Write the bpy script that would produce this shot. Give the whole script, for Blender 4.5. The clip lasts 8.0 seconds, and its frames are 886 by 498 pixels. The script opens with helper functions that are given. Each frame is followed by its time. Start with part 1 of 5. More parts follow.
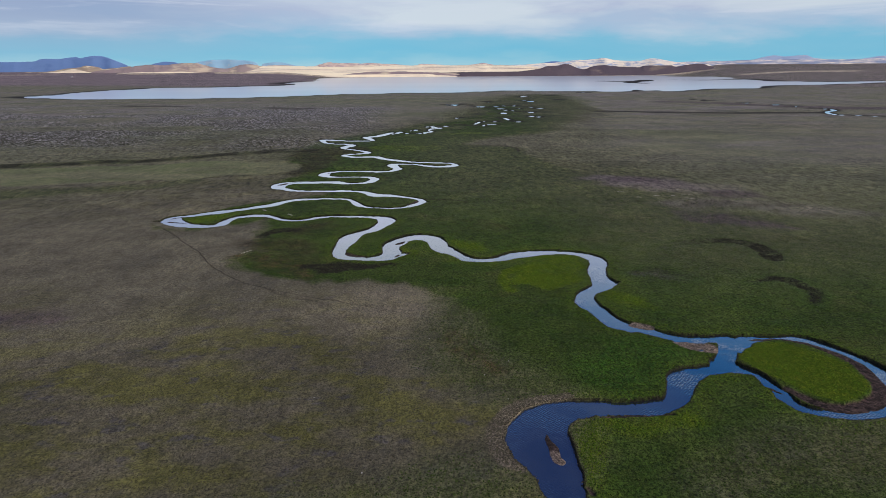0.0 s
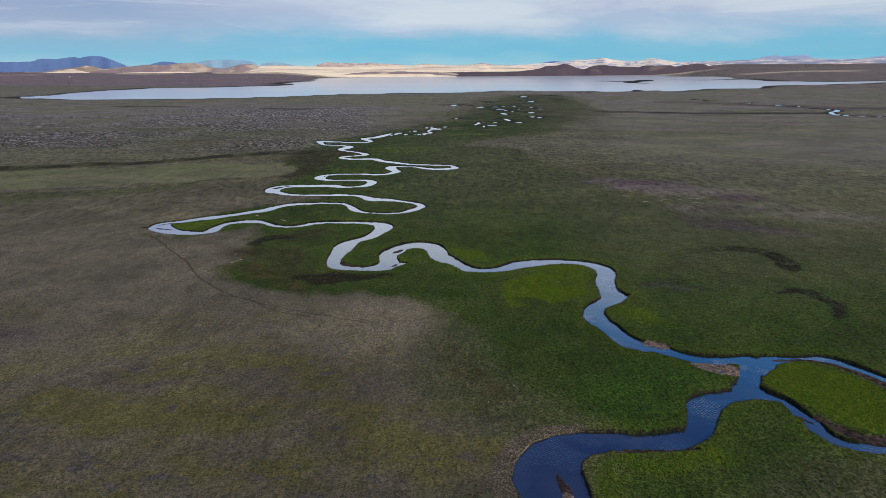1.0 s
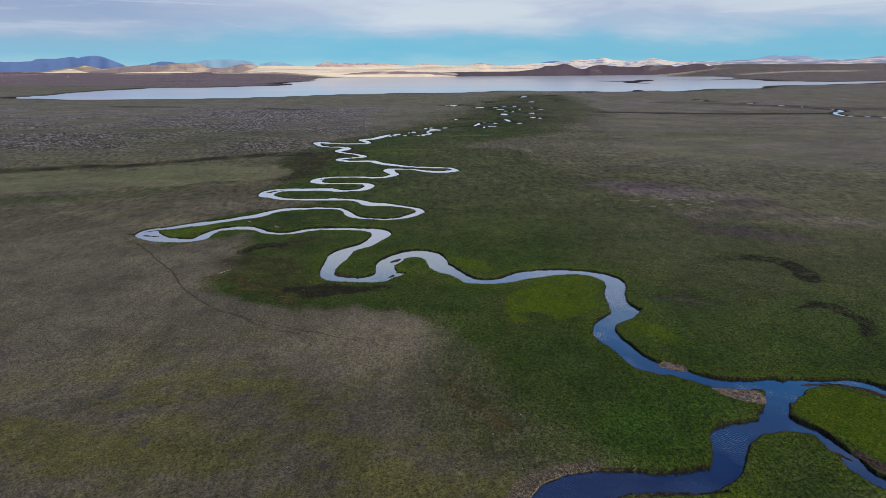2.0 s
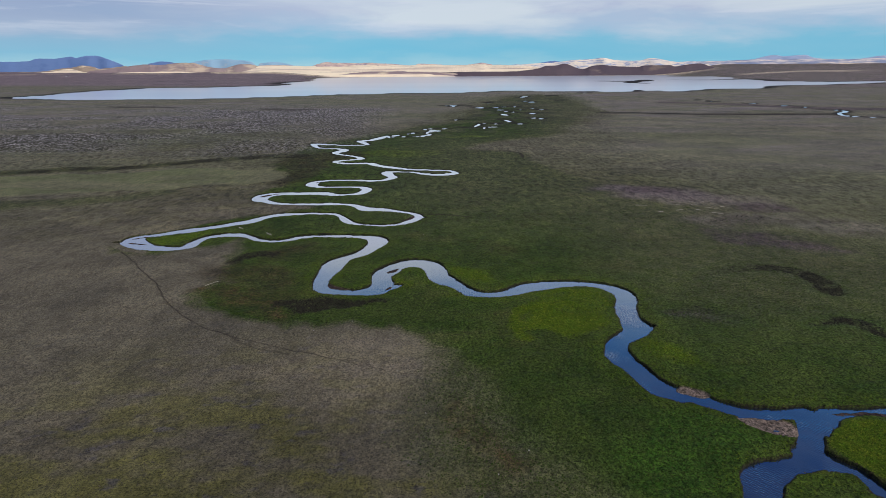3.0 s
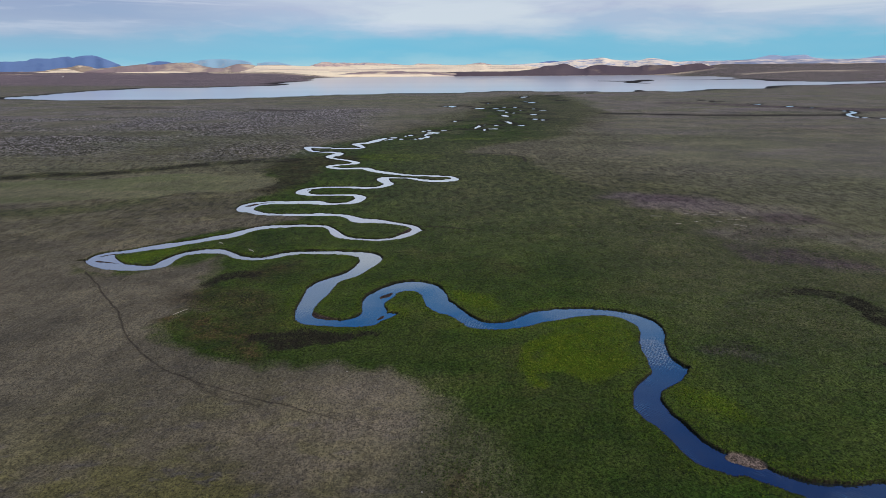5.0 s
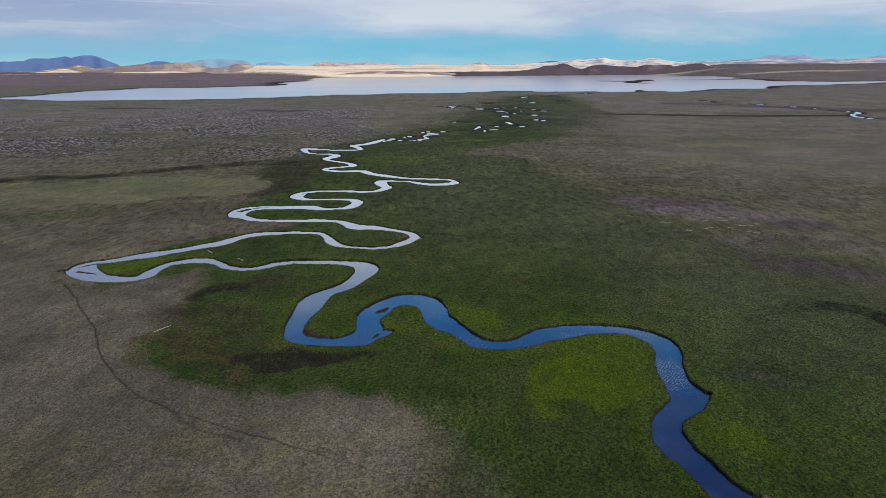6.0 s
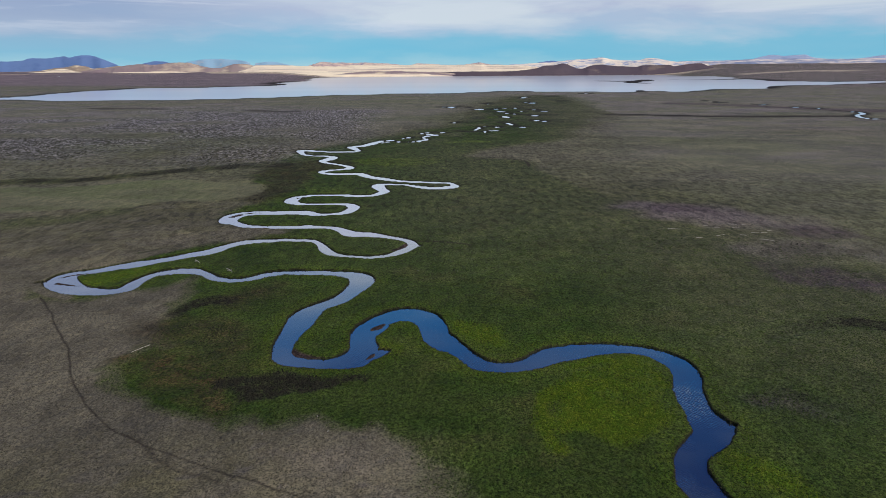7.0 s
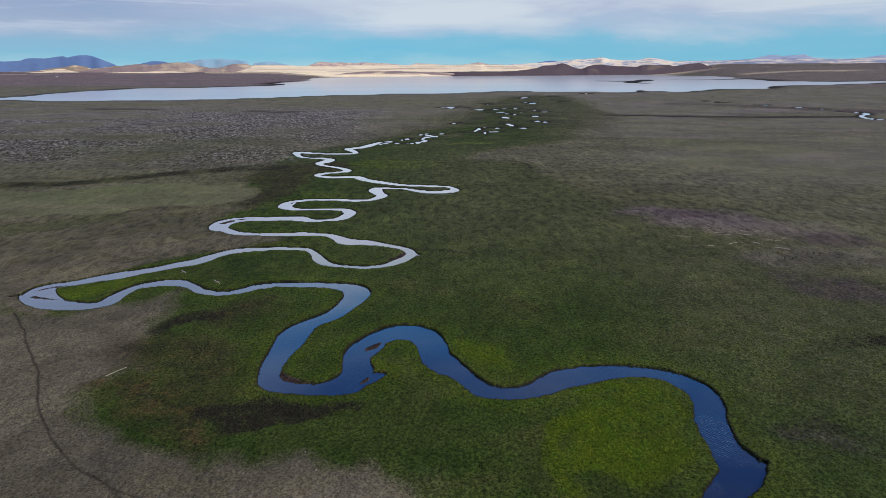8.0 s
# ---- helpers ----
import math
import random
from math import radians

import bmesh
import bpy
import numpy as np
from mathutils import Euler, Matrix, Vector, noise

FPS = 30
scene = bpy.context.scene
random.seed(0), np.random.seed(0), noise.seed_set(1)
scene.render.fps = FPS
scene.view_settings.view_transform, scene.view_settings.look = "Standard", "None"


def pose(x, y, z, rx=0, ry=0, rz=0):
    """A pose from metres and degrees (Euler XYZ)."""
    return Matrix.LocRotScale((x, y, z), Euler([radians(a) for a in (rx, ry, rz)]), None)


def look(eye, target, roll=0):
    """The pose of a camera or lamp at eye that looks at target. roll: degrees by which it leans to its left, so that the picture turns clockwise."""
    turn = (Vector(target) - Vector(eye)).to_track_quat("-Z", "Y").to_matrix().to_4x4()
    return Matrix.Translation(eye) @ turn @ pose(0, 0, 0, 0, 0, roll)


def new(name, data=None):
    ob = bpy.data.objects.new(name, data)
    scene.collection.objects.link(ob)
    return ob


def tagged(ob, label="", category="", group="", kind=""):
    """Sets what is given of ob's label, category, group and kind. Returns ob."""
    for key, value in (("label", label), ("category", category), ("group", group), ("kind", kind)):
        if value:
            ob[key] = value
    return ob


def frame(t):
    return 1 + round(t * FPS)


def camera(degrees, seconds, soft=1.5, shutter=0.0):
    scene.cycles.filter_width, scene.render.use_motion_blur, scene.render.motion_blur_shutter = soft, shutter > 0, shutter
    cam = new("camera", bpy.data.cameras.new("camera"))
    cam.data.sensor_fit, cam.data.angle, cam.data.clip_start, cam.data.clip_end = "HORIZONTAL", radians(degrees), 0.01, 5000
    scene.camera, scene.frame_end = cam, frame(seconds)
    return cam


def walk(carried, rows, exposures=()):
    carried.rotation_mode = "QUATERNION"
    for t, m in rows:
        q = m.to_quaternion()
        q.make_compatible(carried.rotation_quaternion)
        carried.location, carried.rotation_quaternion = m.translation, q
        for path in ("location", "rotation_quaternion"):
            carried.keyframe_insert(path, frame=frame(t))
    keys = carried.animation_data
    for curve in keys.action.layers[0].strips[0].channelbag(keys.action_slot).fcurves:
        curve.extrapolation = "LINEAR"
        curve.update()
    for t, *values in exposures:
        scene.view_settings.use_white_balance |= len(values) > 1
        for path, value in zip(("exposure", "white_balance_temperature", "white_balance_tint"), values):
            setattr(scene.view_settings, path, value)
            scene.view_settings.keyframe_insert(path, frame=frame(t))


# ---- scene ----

# ---------------------------------------------------------------- camera
cam = camera(78.0, 8.0, soft=0.5)
PATH = [
    (0.0, pose(0.00, 0.00, 62.0, 71.785, 0.35, 0.00)),
    (1.5, pose(-0.20, 14.88, 62.0, 71.777, 0.35, -0.10)),
    (3.0, pose(-0.32, 30.15, 62.0, 71.766, 0.35, -0.18)),
    (4.5, pose(-0.40, 45.45, 62.0, 71.755, 0.35, -0.27)),
    (6.0, pose(-0.46, 60.78, 62.0, 71.748, 0.35, -0.36)),
    (7.0, pose(-0.50, 70.95, 62.0, 71.744, 0.35, -0.43)),
    (8.0, pose(-0.58, 80.95, 62.1, 71.738, 0.35, -0.51)),
]
walk(cam, PATH, exposures=[(0.0, 0.0), (8.0, 0.0)])

# ---------------------------------------------------------------- sky and sun
SUN_ELEVATION, SUN_AZIMUTH = 32.0, 135.0      # degrees; azimuth clockwise from ahead (+y)


def build_world():
    world = bpy.data.worlds.new("sky")
    scene.world = world
    world.use_nodes = True
    nt = world.node_tree
    nt.nodes.clear()
    N, L = nt.nodes, nt.links
    out, bg = N.new("ShaderNodeOutputWorld"), N.new("ShaderNodeBackground")
    sky = N.new("ShaderNodeTexSky")
    sky.sky_type, sky.sun_disc = "NISHITA", False
    sky.sun_elevation, sky.sun_rotation = radians(SUN_ELEVATION), radians(SUN_AZIMUTH)
    sky.altitude, sky.air_density, sky.dust_density, sky.ozone_density = 4600, 1.3, 0.3, 2.0
    dim = N.new("ShaderNodeVectorMath")
    dim.operation = "MULTIPLY"
    dim.inputs[1].default_value = (0.075, 0.082, 0.085)
    L.new(sky.outputs[0], dim.inputs[0])
    tc, sep = N.new("ShaderNodeTexCoord"), N.new("ShaderNodeSeparateXYZ")
    L.new(tc.outputs["Generated"], sep.inputs[0])
    # the cloud base is uneven: lift and lower it in long soft billows
    roll_map, roll = N.new("ShaderNodeMapping"), N.new("ShaderNodeTexNoise")
    roll_map.inputs["Scale"].default_value = (1.5, 1.5, 7.0)
    roll.inputs["Scale"].default_value, roll.inputs["Detail"].default_value, roll.inputs["Roughness"].default_value = 2.3, 6.0, 0.55
    L.new(tc.outputs["Generated"], roll_map.inputs[0])
    L.new(roll_map.outputs[0], roll.inputs["Vector"])
    base = N.new("ShaderNodeMapRange")
    for key, v in (("From Min", 0.3), ("From Max", 0.7), ("To Min", -0.018), ("To Max", 0.018)):
        base.inputs[key].default_value = v
    L.new(roll.outputs["Fac"], base.inputs["Value"])
    level = N.new("ShaderNodeMath")
    level.operation = "ADD"
    L.new(sep.outputs["Z"], level.inputs[0])
    L.new(base.outputs[0], level.inputs[1])
    # clear band above the horizon, grey-white cloud deck over it, blue gaps higher up
    band = N.new("ShaderNodeValToRGB")
    els = band.color_ramp.elements
    els[0].position, els[0].color = 0.0, (0.30, 0.58, 0.72, 1)
    els[1].position, els[1].color = 1.0, (0.014, 0.036, 0.15, 1)
    for p, c in ((0.025, (0.135, 0.485, 0.70)), (0.046, (0.18, 0.50, 0.70)), (0.064, (0.38, 0.53, 0.71)), (0.09, (0.48, 0.54, 0.70)),
                 (0.20, (0.65, 0.72, 0.84)), (0.30, (0.70, 0.74, 0.88)), (0.36, (0.29, 0.46, 0.75)), (0.40, (0.065, 0.26, 0.57)), (0.43, (0.030, 0.200, 0.52)), (0.51, (0.014, 0.078, 0.28)),
                 (0.62, (0.010, 0.031, 0.150))):
        e = els.new(p)
        e.color = (*c, 1)
    L.new(level.outputs[0], band.inputs[0])
    stretch = N.new("ShaderNodeMapping")
    stretch.inputs["Scale"].default_value = (2.0, 2.0, 11.0)
    L.new(tc.outputs["Generated"], stretch.inputs[0])
    puff = N.new("ShaderNodeTexNoise")
    puff.inputs["Scale"].default_value, puff.inputs["Detail"].default_value, puff.inputs["Roughness"].default_value = 1.6, 7.0, 0.55
    puff.inputs["Distortion"].default_value = 0.35
    L.new(stretch.outputs[0], puff.inputs["Vector"])
    cover = N.new("ShaderNodeValToRGB")
    c = cover.color_ramp.elements
    c[0].position, c[0].color = 0.42, (0, 0, 0, 1)
    c[1].position, c[1].color = 0.63, (1, 1, 1, 1)
    L.new(puff.outputs["Fac"], cover.inputs[0])
    height = N.new("ShaderNodeMapRange")
    height.interpolation_type = "SMOOTHSTEP"
    height.inputs["From Min"].default_value, height.inputs["From Max"].default_value = 0.042, 0.085
    height.inputs["To Min"].default_value, height.inputs["To Max"].default_value = 0.03, 0.95
    L.new(level.outputs[0], height.inputs["Value"])
    thin = N.new("ShaderNodeMapRange")
    thin.interpolation_type = "SMOOTHSTEP"
    thin.inputs["From Min"].default_value, thin.inputs["From Max"].default_value = 0.32, 0.46
    thin.inputs["To Min"].default_value, thin.inputs["To Max"].default_value = 1.0, 0.12
    L.new(sep.outputs["Z"], thin.inputs["Value"])
    m1, m2 = N.new("ShaderNodeMath"), N.new("ShaderNodeMath")
    m1.operation = m2.operation = "MULTIPLY"
    L.new(cover.outputs[0], m1.inputs[0])
    L.new(height.outputs[0], m1.inputs[1])
    L.new(m1.outputs[0], m2.inputs[0])
    L.new(thin.outputs[0], m2.inputs[1])
    cloud = N.new("ShaderNodeMix")
    cloud.data_type = "RGBA"
    cloud.inputs["B"].default_value = (0.665, 0.735, 0.80, 1)
    L.new(m2.outputs[0], cloud.inputs["Factor"])
    L.new(band.outputs[0], cloud.inputs["A"])
    # thin brighter wisps lying along the deck
    long_map, wisp = N.new("ShaderNodeMapping"), N.new("ShaderNodeTexNoise")
    long_map.inputs["Scale"].default_value, long_map.inputs["Location"].default_value = (3.5, 3.5, 46.0), (1.7, 0.4, 0.3)
    wisp.inputs["Scale"].default_value, wisp.inputs["Detail"].default_value, wisp.inputs["Roughness"].default_value = 1.4, 5.0, 0.6
    wisp.inputs["Distortion"].default_value = 0.5
    L.new(tc.outputs["Generated"], long_map.inputs[0])
    L.new(long_map.outputs[0], wisp.inputs["Vector"])
    bright = N.new("ShaderNodeMapRange")
    bright.interpolation_type = "SMOOTHSTEP"
    for key, v in (("From Min", 0.54), ("From Max", 0.74), ("To Min", 0.0), ("To Max", 0.55)):
        bright.inputs[key].default_value = v
    L.new(wisp.outputs["Fac"], bright.inputs["Value"])
    m3 = N.new("ShaderNodeMath")
    m3.operation = "MULTIPLY"
    L.new(bright.outputs[0], m3.inputs[0])
    L.new(height.outputs[0], m3.inputs[1])
    m4 = N.new("ShaderNodeMath")
    m4.operation = "MULTIPLY"
    L.new(m3.outputs[0], m4.inputs[0])
    L.new(thin.outputs[0], m4.inputs[1])
    both = N.new("ShaderNodeMix")
    both.data_type, both.blend_type = "RGBA", "MIX"
    both.inputs["Factor"].default_value = 0.88
    # the deck is thicker and greyer to the west
    side = N.new("ShaderNodeMath")
    side.operation = "MULTIPLY"
    side.inputs[1].default_value = -1.0
    L.new(sep.outputs["X"], side.inputs[0])
    grey = N.new("ShaderNodeMapRange")
    grey.interpolation_type = "SMOOTHSTEP"
    for key, v in (("From Min", 0.14), ("From Max", 0.58), ("To Min", 0.03), ("To Max", 0.80)):
        grey.inputs[key].default_value = v
    L.new(side.outputs[0], grey.inputs["Value"])
    lid = N.new("ShaderNodeMapRange")
    for key, v in (("From Min", 0.0), ("From Max", 0.075)):
        lid.inputs[key].default_value = v
    L.new(sep.outputs["Z"], lid.inputs["Value"])
    dull = N.new("ShaderNodeMath")
    dull.operation = "MULTIPLY"
    L.new(grey.outputs[0], dull.inputs[0])
    L.new(lid.outputs[0], dull.inputs[1])
    shade = N.new("ShaderNodeMix")
    shade.data_type = "RGBA"
    shade.inputs["B"].default_value = (0.26, 0.33, 0.52, 1)
    L.new(dull.outputs[0], shade.inputs["Factor"])
    L.new(cloud.outputs["Result"], shade.inputs["A"])
    L.new(dim.outputs[0], both.inputs["A"])
    lit = N.new("ShaderNodeMix")
    lit.data_type = "RGBA"
    lit.inputs["B"].default_value = (0.70, 0.74, 0.84, 1)
    L.new(m4.outputs[0], lit.inputs["Factor"])
    L.new(shade.outputs["Result"], lit.inputs["A"])
    L.new(lit.outputs["Result"], both.inputs["B"])
    L.new(both.outputs["Result"], bg.inputs["Color"])
    bg.inputs["Strength"].default_value = 1.0
    L.new(bg.outputs[0], out.inputs["Surface"])


build_world()
sun = new("sun", bpy.data.lights.new("sun", "SUN"))
sun.data.energy, sun.data.angle, sun.data.color = 3.0, radians(8), (1.0, 0.90, 0.76)
az, el = radians(SUN_AZIMUTH), radians(SUN_ELEVATION)
sun.matrix_basis = look((0, 0, 0), (-math.sin(az) * math.cos(el), -math.cos(az) * math.cos(el), -math.sin(el)))

# ---------------------------------------------------------------- plan: the river (x, y, width in metres)
RIVER = {
    "near_bend": [
        (2.0, -320.0, 7.0), (-30.0, -200.0, 6.5), (30.0, -120.0, 6.5), (6.0, -60.0, 6.0), (36.0, -8.0, 6.0), (30.0, 34.0, 6.0), (21.5, 54.0, 5.6),
        (19.0, 64.5, 5.2), (18.1, 69.7, 6.9), (18.2, 72.8, 7.9), (17.3, 76.1, 9.6), (16.5, 79.9, 11.7), (17.1, 84.5, 10.5),
        (19.5, 87.7, 8.6), (22.9, 89.7, 6.9), (26.8, 90.4, 5.8), (31.0, 90.6, 5.0), (35.9, 90.5, 4.4), (40.9, 91.0, 4.9),
        (45.2, 92.7, 4.2), (48.1, 97.4, 5.3), (50.8, 101.5, 6.2), (55.3, 103.8, 4.5), (59.7, 104.9, 4.2), (63.4, 109.5, 4.1),
        (66.6, 114.7, 4.1),
    ],
    "side_loop": [
        (67.0, 114.7, 4.5), (71.7, 119.5, 1.4), (75.6, 119.0, 2.1), (80.9, 119.0, 2.3), (85.4, 117.8, 4.5), (88.2, 114.5, 5.0),
        (90.6, 110.5, 4.8), (92.5, 106.7, 4.8), (93.1, 103.0, 4.8), (91.5, 97.5, 4.3), (87.9, 92.5, 3.9), (80.8, 88.2, 3.1),
        (76.0, 87.7, 2.8), (71.9, 88.4, 3.1), (68.8, 89.9, 3.5), (67.2, 92.6, 3.8), (67.5, 95.6, 3.2), (66.9, 99.1, 2.8),
        (66.1, 102.7, 2.7), (63.4, 104.6, 4.6), (61.7, 106.3, 6.2),
    ],
    "east_bend": [
        (68.9, 117.8, 5.2), (63.1, 118.2, 3.9), (56.8, 119.1, 4.3), (52.5, 121.3, 4.4), (48.6, 124.4, 5.0), (45.1, 125.9, 6.2),
        (42.8, 129.6, 5.6), (41.4, 135.2, 5.5), (39.8, 139.5, 6.3), (40.0, 143.7, 5.5), (42.1, 147.8, 4.8), (47.5, 152.5, 6.0),
        (48.8, 155.5, 7.5), (48.5, 159.7, 5.7), (48.9, 164.2, 5.6), (50.0, 168.2, 5.8), (51.5, 171.8, 5.7), (52.0, 175.6, 6.1),
        (50.7, 179.3, 6.3), (47.8, 182.5, 4.9), (42.7, 184.3, 4.8), (36.4, 184.5, 5.8), (30.6, 183.4, 7.2), (25.1, 181.8, 7.5),
        (20.7, 178.9, 5.9), (16.3, 177.0, 5.3), (12.0, 176.6, 5.1), (8.2, 178.0, 5.4), (5.4, 181.6, 4.7), (2.7, 185.6, 5.6),
    ],
    "neck": [
        (2.7, 185.6, 5.6), (0.3, 188.3, 7.4), (-1.6, 191.8, 7.2), (-2.3, 195.7, 7.0), (-3.4, 199.5, 7.3), (-5.7, 203.0, 8.0),
        (-9.5, 204.5, 8.6), (-13.2, 203.2, 7.6), (-16.8, 199.7, 6.9), (-19.4, 194.9, 6.7), (-19.4, 189.8, 6.1), (-18.7, 185.8, 6.8),
        (-19.6, 181.5, 8.3), (-22.0, 180.0, 6.7), (-25.3, 178.9, 5.0), (-29.7, 179.1, 4.3), (-33.7, 180.0, 4.6), (-36.3, 181.7, 4.8),
        (-37.7, 185.1, 4.8), (-38.0, 189.5, 5.2), (-37.4, 194.6, 6.2), (-36.8, 199.5, 7.5), (-36.6, 204.3, 7.7), (-34.2, 209.4, 6.3),
        (-30.6, 213.0, 6.3), (-27.6, 217.6, 5.9), (-25.2, 224.1, 7.0), (-24.7, 228.6, 7.9),
    ],
    "west_loop": [
        (-24.7, 228.6, 7.9), (-26.2, 232.3, 7.4), (-29.7, 234.4, 6.3), (-36.0, 235.9, 5.9), (-43.5, 236.7, 5.7), (-50.4, 236.7, 5.5),
        (-56.3, 234.8, 5.1), (-61.0, 231.4, 4.9), (-65.8, 230.2, 4.1), (-71.5, 232.3, 4.0), (-75.6, 235.5, 4.1), (-82.0, 239.0, 6.1),
        (-88.2, 238.4, 6.5), (-92.6, 235.7, 4.9), (-94.7, 229.6, 5.1), (-95.2, 224.1, 5.9), (-99.9, 222.1, 5.3), (-105.8, 222.5, 6.6),
        (-111.9, 224.6, 7.6), (-118.6, 230.4, 8.7), (-120.0, 235.7, 7.6), (-115.3, 238.8, 5.5), (-109.9, 242.0, 7.2), (-103.9, 245.6, 8.3),
        (-97.5, 249.5, 6.8), (-90.9, 254.5, 6.1), (-84.0, 258.9, 7.2), (-80.0, 265.1, 5.9), (-74.6, 270.2, 6.2), (-66.5, 272.1, 4.8),
        (-58.4, 272.9, 4.2),
    ],
    "long_bend": [
        (-58.4, 272.9, 4.2), (-49.6, 270.9, 3.3), (-45.1, 266.0, 3.1), (-42.2, 259.8, 4.7), (-38.2, 255.1, 4.5), (-31.8, 252.7, 3.3),
        (-24.8, 251.7, 3.8), (-18.7, 253.5, 4.5), (-14.0, 257.6, 4.7), (-11.4, 261.7, 4.6), (-10.6, 264.7, 4.5), (-11.9, 268.6, 3.9),
        (-15.4, 272.3, 3.6), (-21.2, 275.9, 4.2), (-28.4, 278.6, 6.7), (-35.3, 279.9, 7.8), (-40.2, 284.8, 5.0), (-45.7, 289.3, 4.1),
        (-54.9, 291.2, 4.3), (-65.4, 290.7, 4.4), (-74.6, 291.3, 3.4), (-82.3, 293.0, 4.3), (-88.1, 297.2, 5.1), (-92.1, 300.7, 7.7),
        (-93.2, 306.8, 9.2), (-91.2, 312.3, 9.3), (-85.1, 314.5, 7.4), (-77.9, 315.2, 6.5), (-69.2, 315.4, 7.1),
    ],
    "double_bend": [
        (-69.2, 315.4, 7.1), (-62.2, 314.5, 7.5), (-56.6, 311.9, 4.6), (-48.0, 311.9, 3.8), (-43.3, 315.5, 5.8), (-41.4, 323.5, 5.8),
        (-42.7, 327.2, 5.6), (-44.9, 330.7, 3.5), (-53.6, 331.3, 3.2), (-62.3, 331.6, 3.4), (-69.3, 332.4, 4.3), (-74.3, 337.0, 6.9),
        (-74.1, 344.0, 7.7), (-70.4, 348.7, 5.7), (-63.9, 351.6, 3.4), (-52.4, 350.9, 4.0), (-42.2, 349.0, 4.9), (-34.6, 350.6, 4.0),
        (-30.0, 358.8, 5.7), (-32.0, 364.3, 5.6), (-34.9, 372.1, 7.7), (-34.2, 378.0, 6.2), (-28.5, 378.6, 2.7), (-18.6, 376.0, 3.1),
        (-11.0, 369.9, 5.1), (-1.9, 366.7, 6.7), (6.4, 369.9, 6.9), (7.6, 375.7, 3.2), (3.6, 381.2, 3.3), (-9.1, 383.6, 3.9),
        (-22.0, 386.9, 4.7),
    ],
    "far_bends": [
        (-22.0, 386.9, 4.7), (-33.9, 394.7, 6.3), (-43.9, 402.0, 6.0), (-50.1, 411.1, 6.4), (-57.2, 412.2, 6.0), (-68.5, 412.7, 5.9),
        (-75.7, 417.7, 3.1), (-74.1, 423.4, 5.7), (-67.6, 427.0, 4.0), (-59.9, 431.8, 6.0), (-61.3, 438.1, 5.3), (-66.7, 444.8, 2.7),
        (-79.6, 455.5, 2.5), (-84.4, 464.0, 6.2), (-81.1, 471.3, 10.0), (-79.5, 480.1, 7.0), (-87.9, 487.2, 2.2), (-101.5, 491.9, 2.4),
        (-110.6, 508.1, 5.0), (-110.8, 517.2, 9.0), (-96.4, 512.6, 4.5), (-77.9, 507.9, 5.8), (-65.5, 511.8, 3.0), (-71.0, 526.1, 6.2),
        (-74.8, 536.2, 6.6), (-66.1, 542.5, 7.2), (-59.5, 556.4, 8.0), (-52.8, 575.0, 3.8), (-44.4, 579.5, 5.6),
    ],
}
SPURS = [   # small pockets cut into the outer banks
    [(67.5, 114.5, 6.5), (71.0, 117.3, 4.5), (76.0, 118.6, 3.2), (81.0, 118.4, 2.6)],
    [(49.5, 155.0, 4.0), (52.6, 155.6, 1.6)], [(-16.4, 182.3, 4.8), (-14.6, 183.5, 3.8), (-13.5, 184.1, 2.4)], [(-14.0, 199.2, 1.4), (-15.6, 196.4, 3.2), (-17.2, 192.8, 3.0)],
    [(-10.5, 264.0, 3.5), (-7.5, 263.9, 1.0)], [(-119.5, 232.0, 4.0), (-125.0, 229.5, 1.5)],
]
POOLS = [   # remnant pools of the marsh: x, y, x, y, width
    (16, 744, 23, 751, 9), (38, 662, 44, 690, 8), (44, 690, 52, 696, 9), (17, 648, 26, 647, 6), (36, 646, 46, 641, 6),
    (52, 651, 58, 655, 8), (59, 976, 66, 963, 18), (81, 961, 91, 973, 14), (86, 925, 97, 913, 16), (93, 892, 104, 871, 11),
    (79, 826, 87, 816, 20), (76, 740, 80, 719, 11), (80, 719, 84, 712, 9), (61, 695, 69, 689, 7), (85, 693, 91, 693, 10),
    (118, 860, 131, 840, 12), (118, 773, 127, 757, 15), (140, 944, 151, 955, 12), (151, 919, 160, 919, 12),
]
FAR_POOLS = [
    (101, 984, 112, 983, 12), (121, 983, 129, 995, 11), (117, 923, 122, 911, 9), (164, 1146, 173, 1127, 18), (241, 1174, 249, 1173, 14),
    (83, 1120, 87, 1103, 12), (173, 1287, 196, 1356, 12), (261, 1374, 268, 1373, 13), (339, 1540, 350, 1540, 22), (366, 1500, 380, 1530, 20),
    (9, 1034, 17, 1020, 14), (18, 1034, 33, 1046, 13), (42, 1031, 47, 1017, 12), (-37, 595, -28, 598, 5), (-28, 570, -21, 565, 4),
]
MARSH_CHANNEL = [(-51, 564, 3), (-42, 572, 1.5), (-34, 566, 3), (-26, 567, 1.2), (-19, 574, 3.5), (-12, 584, 3), (-16, 598, 0.6), (-12, 612, 4),
                 (-4, 619, 5), (-12, 627, 3), (-18, 634, 3), (-6, 643, 1), (7, 638, 2)]
CREEK = [(580, 884, 3), (593.8, 867.2, 4.5), (582.2, 837.9, 4.5), (557.9, 816.5, 3.5), (539.8, 787.2, 4.5), (535.3, 767, 5.5), (541.8, 754.7, 5), (640, 690, 5), (760, 650, 6)]
CREEK_POOLS = [(509, 1141, 512, 1140, 11), (514, 1104, 517, 1104, 11), (549, 1036, 552, 1035, 11), (571, 976, 576, 974, 12), (576, 938, 586, 933, 11)]
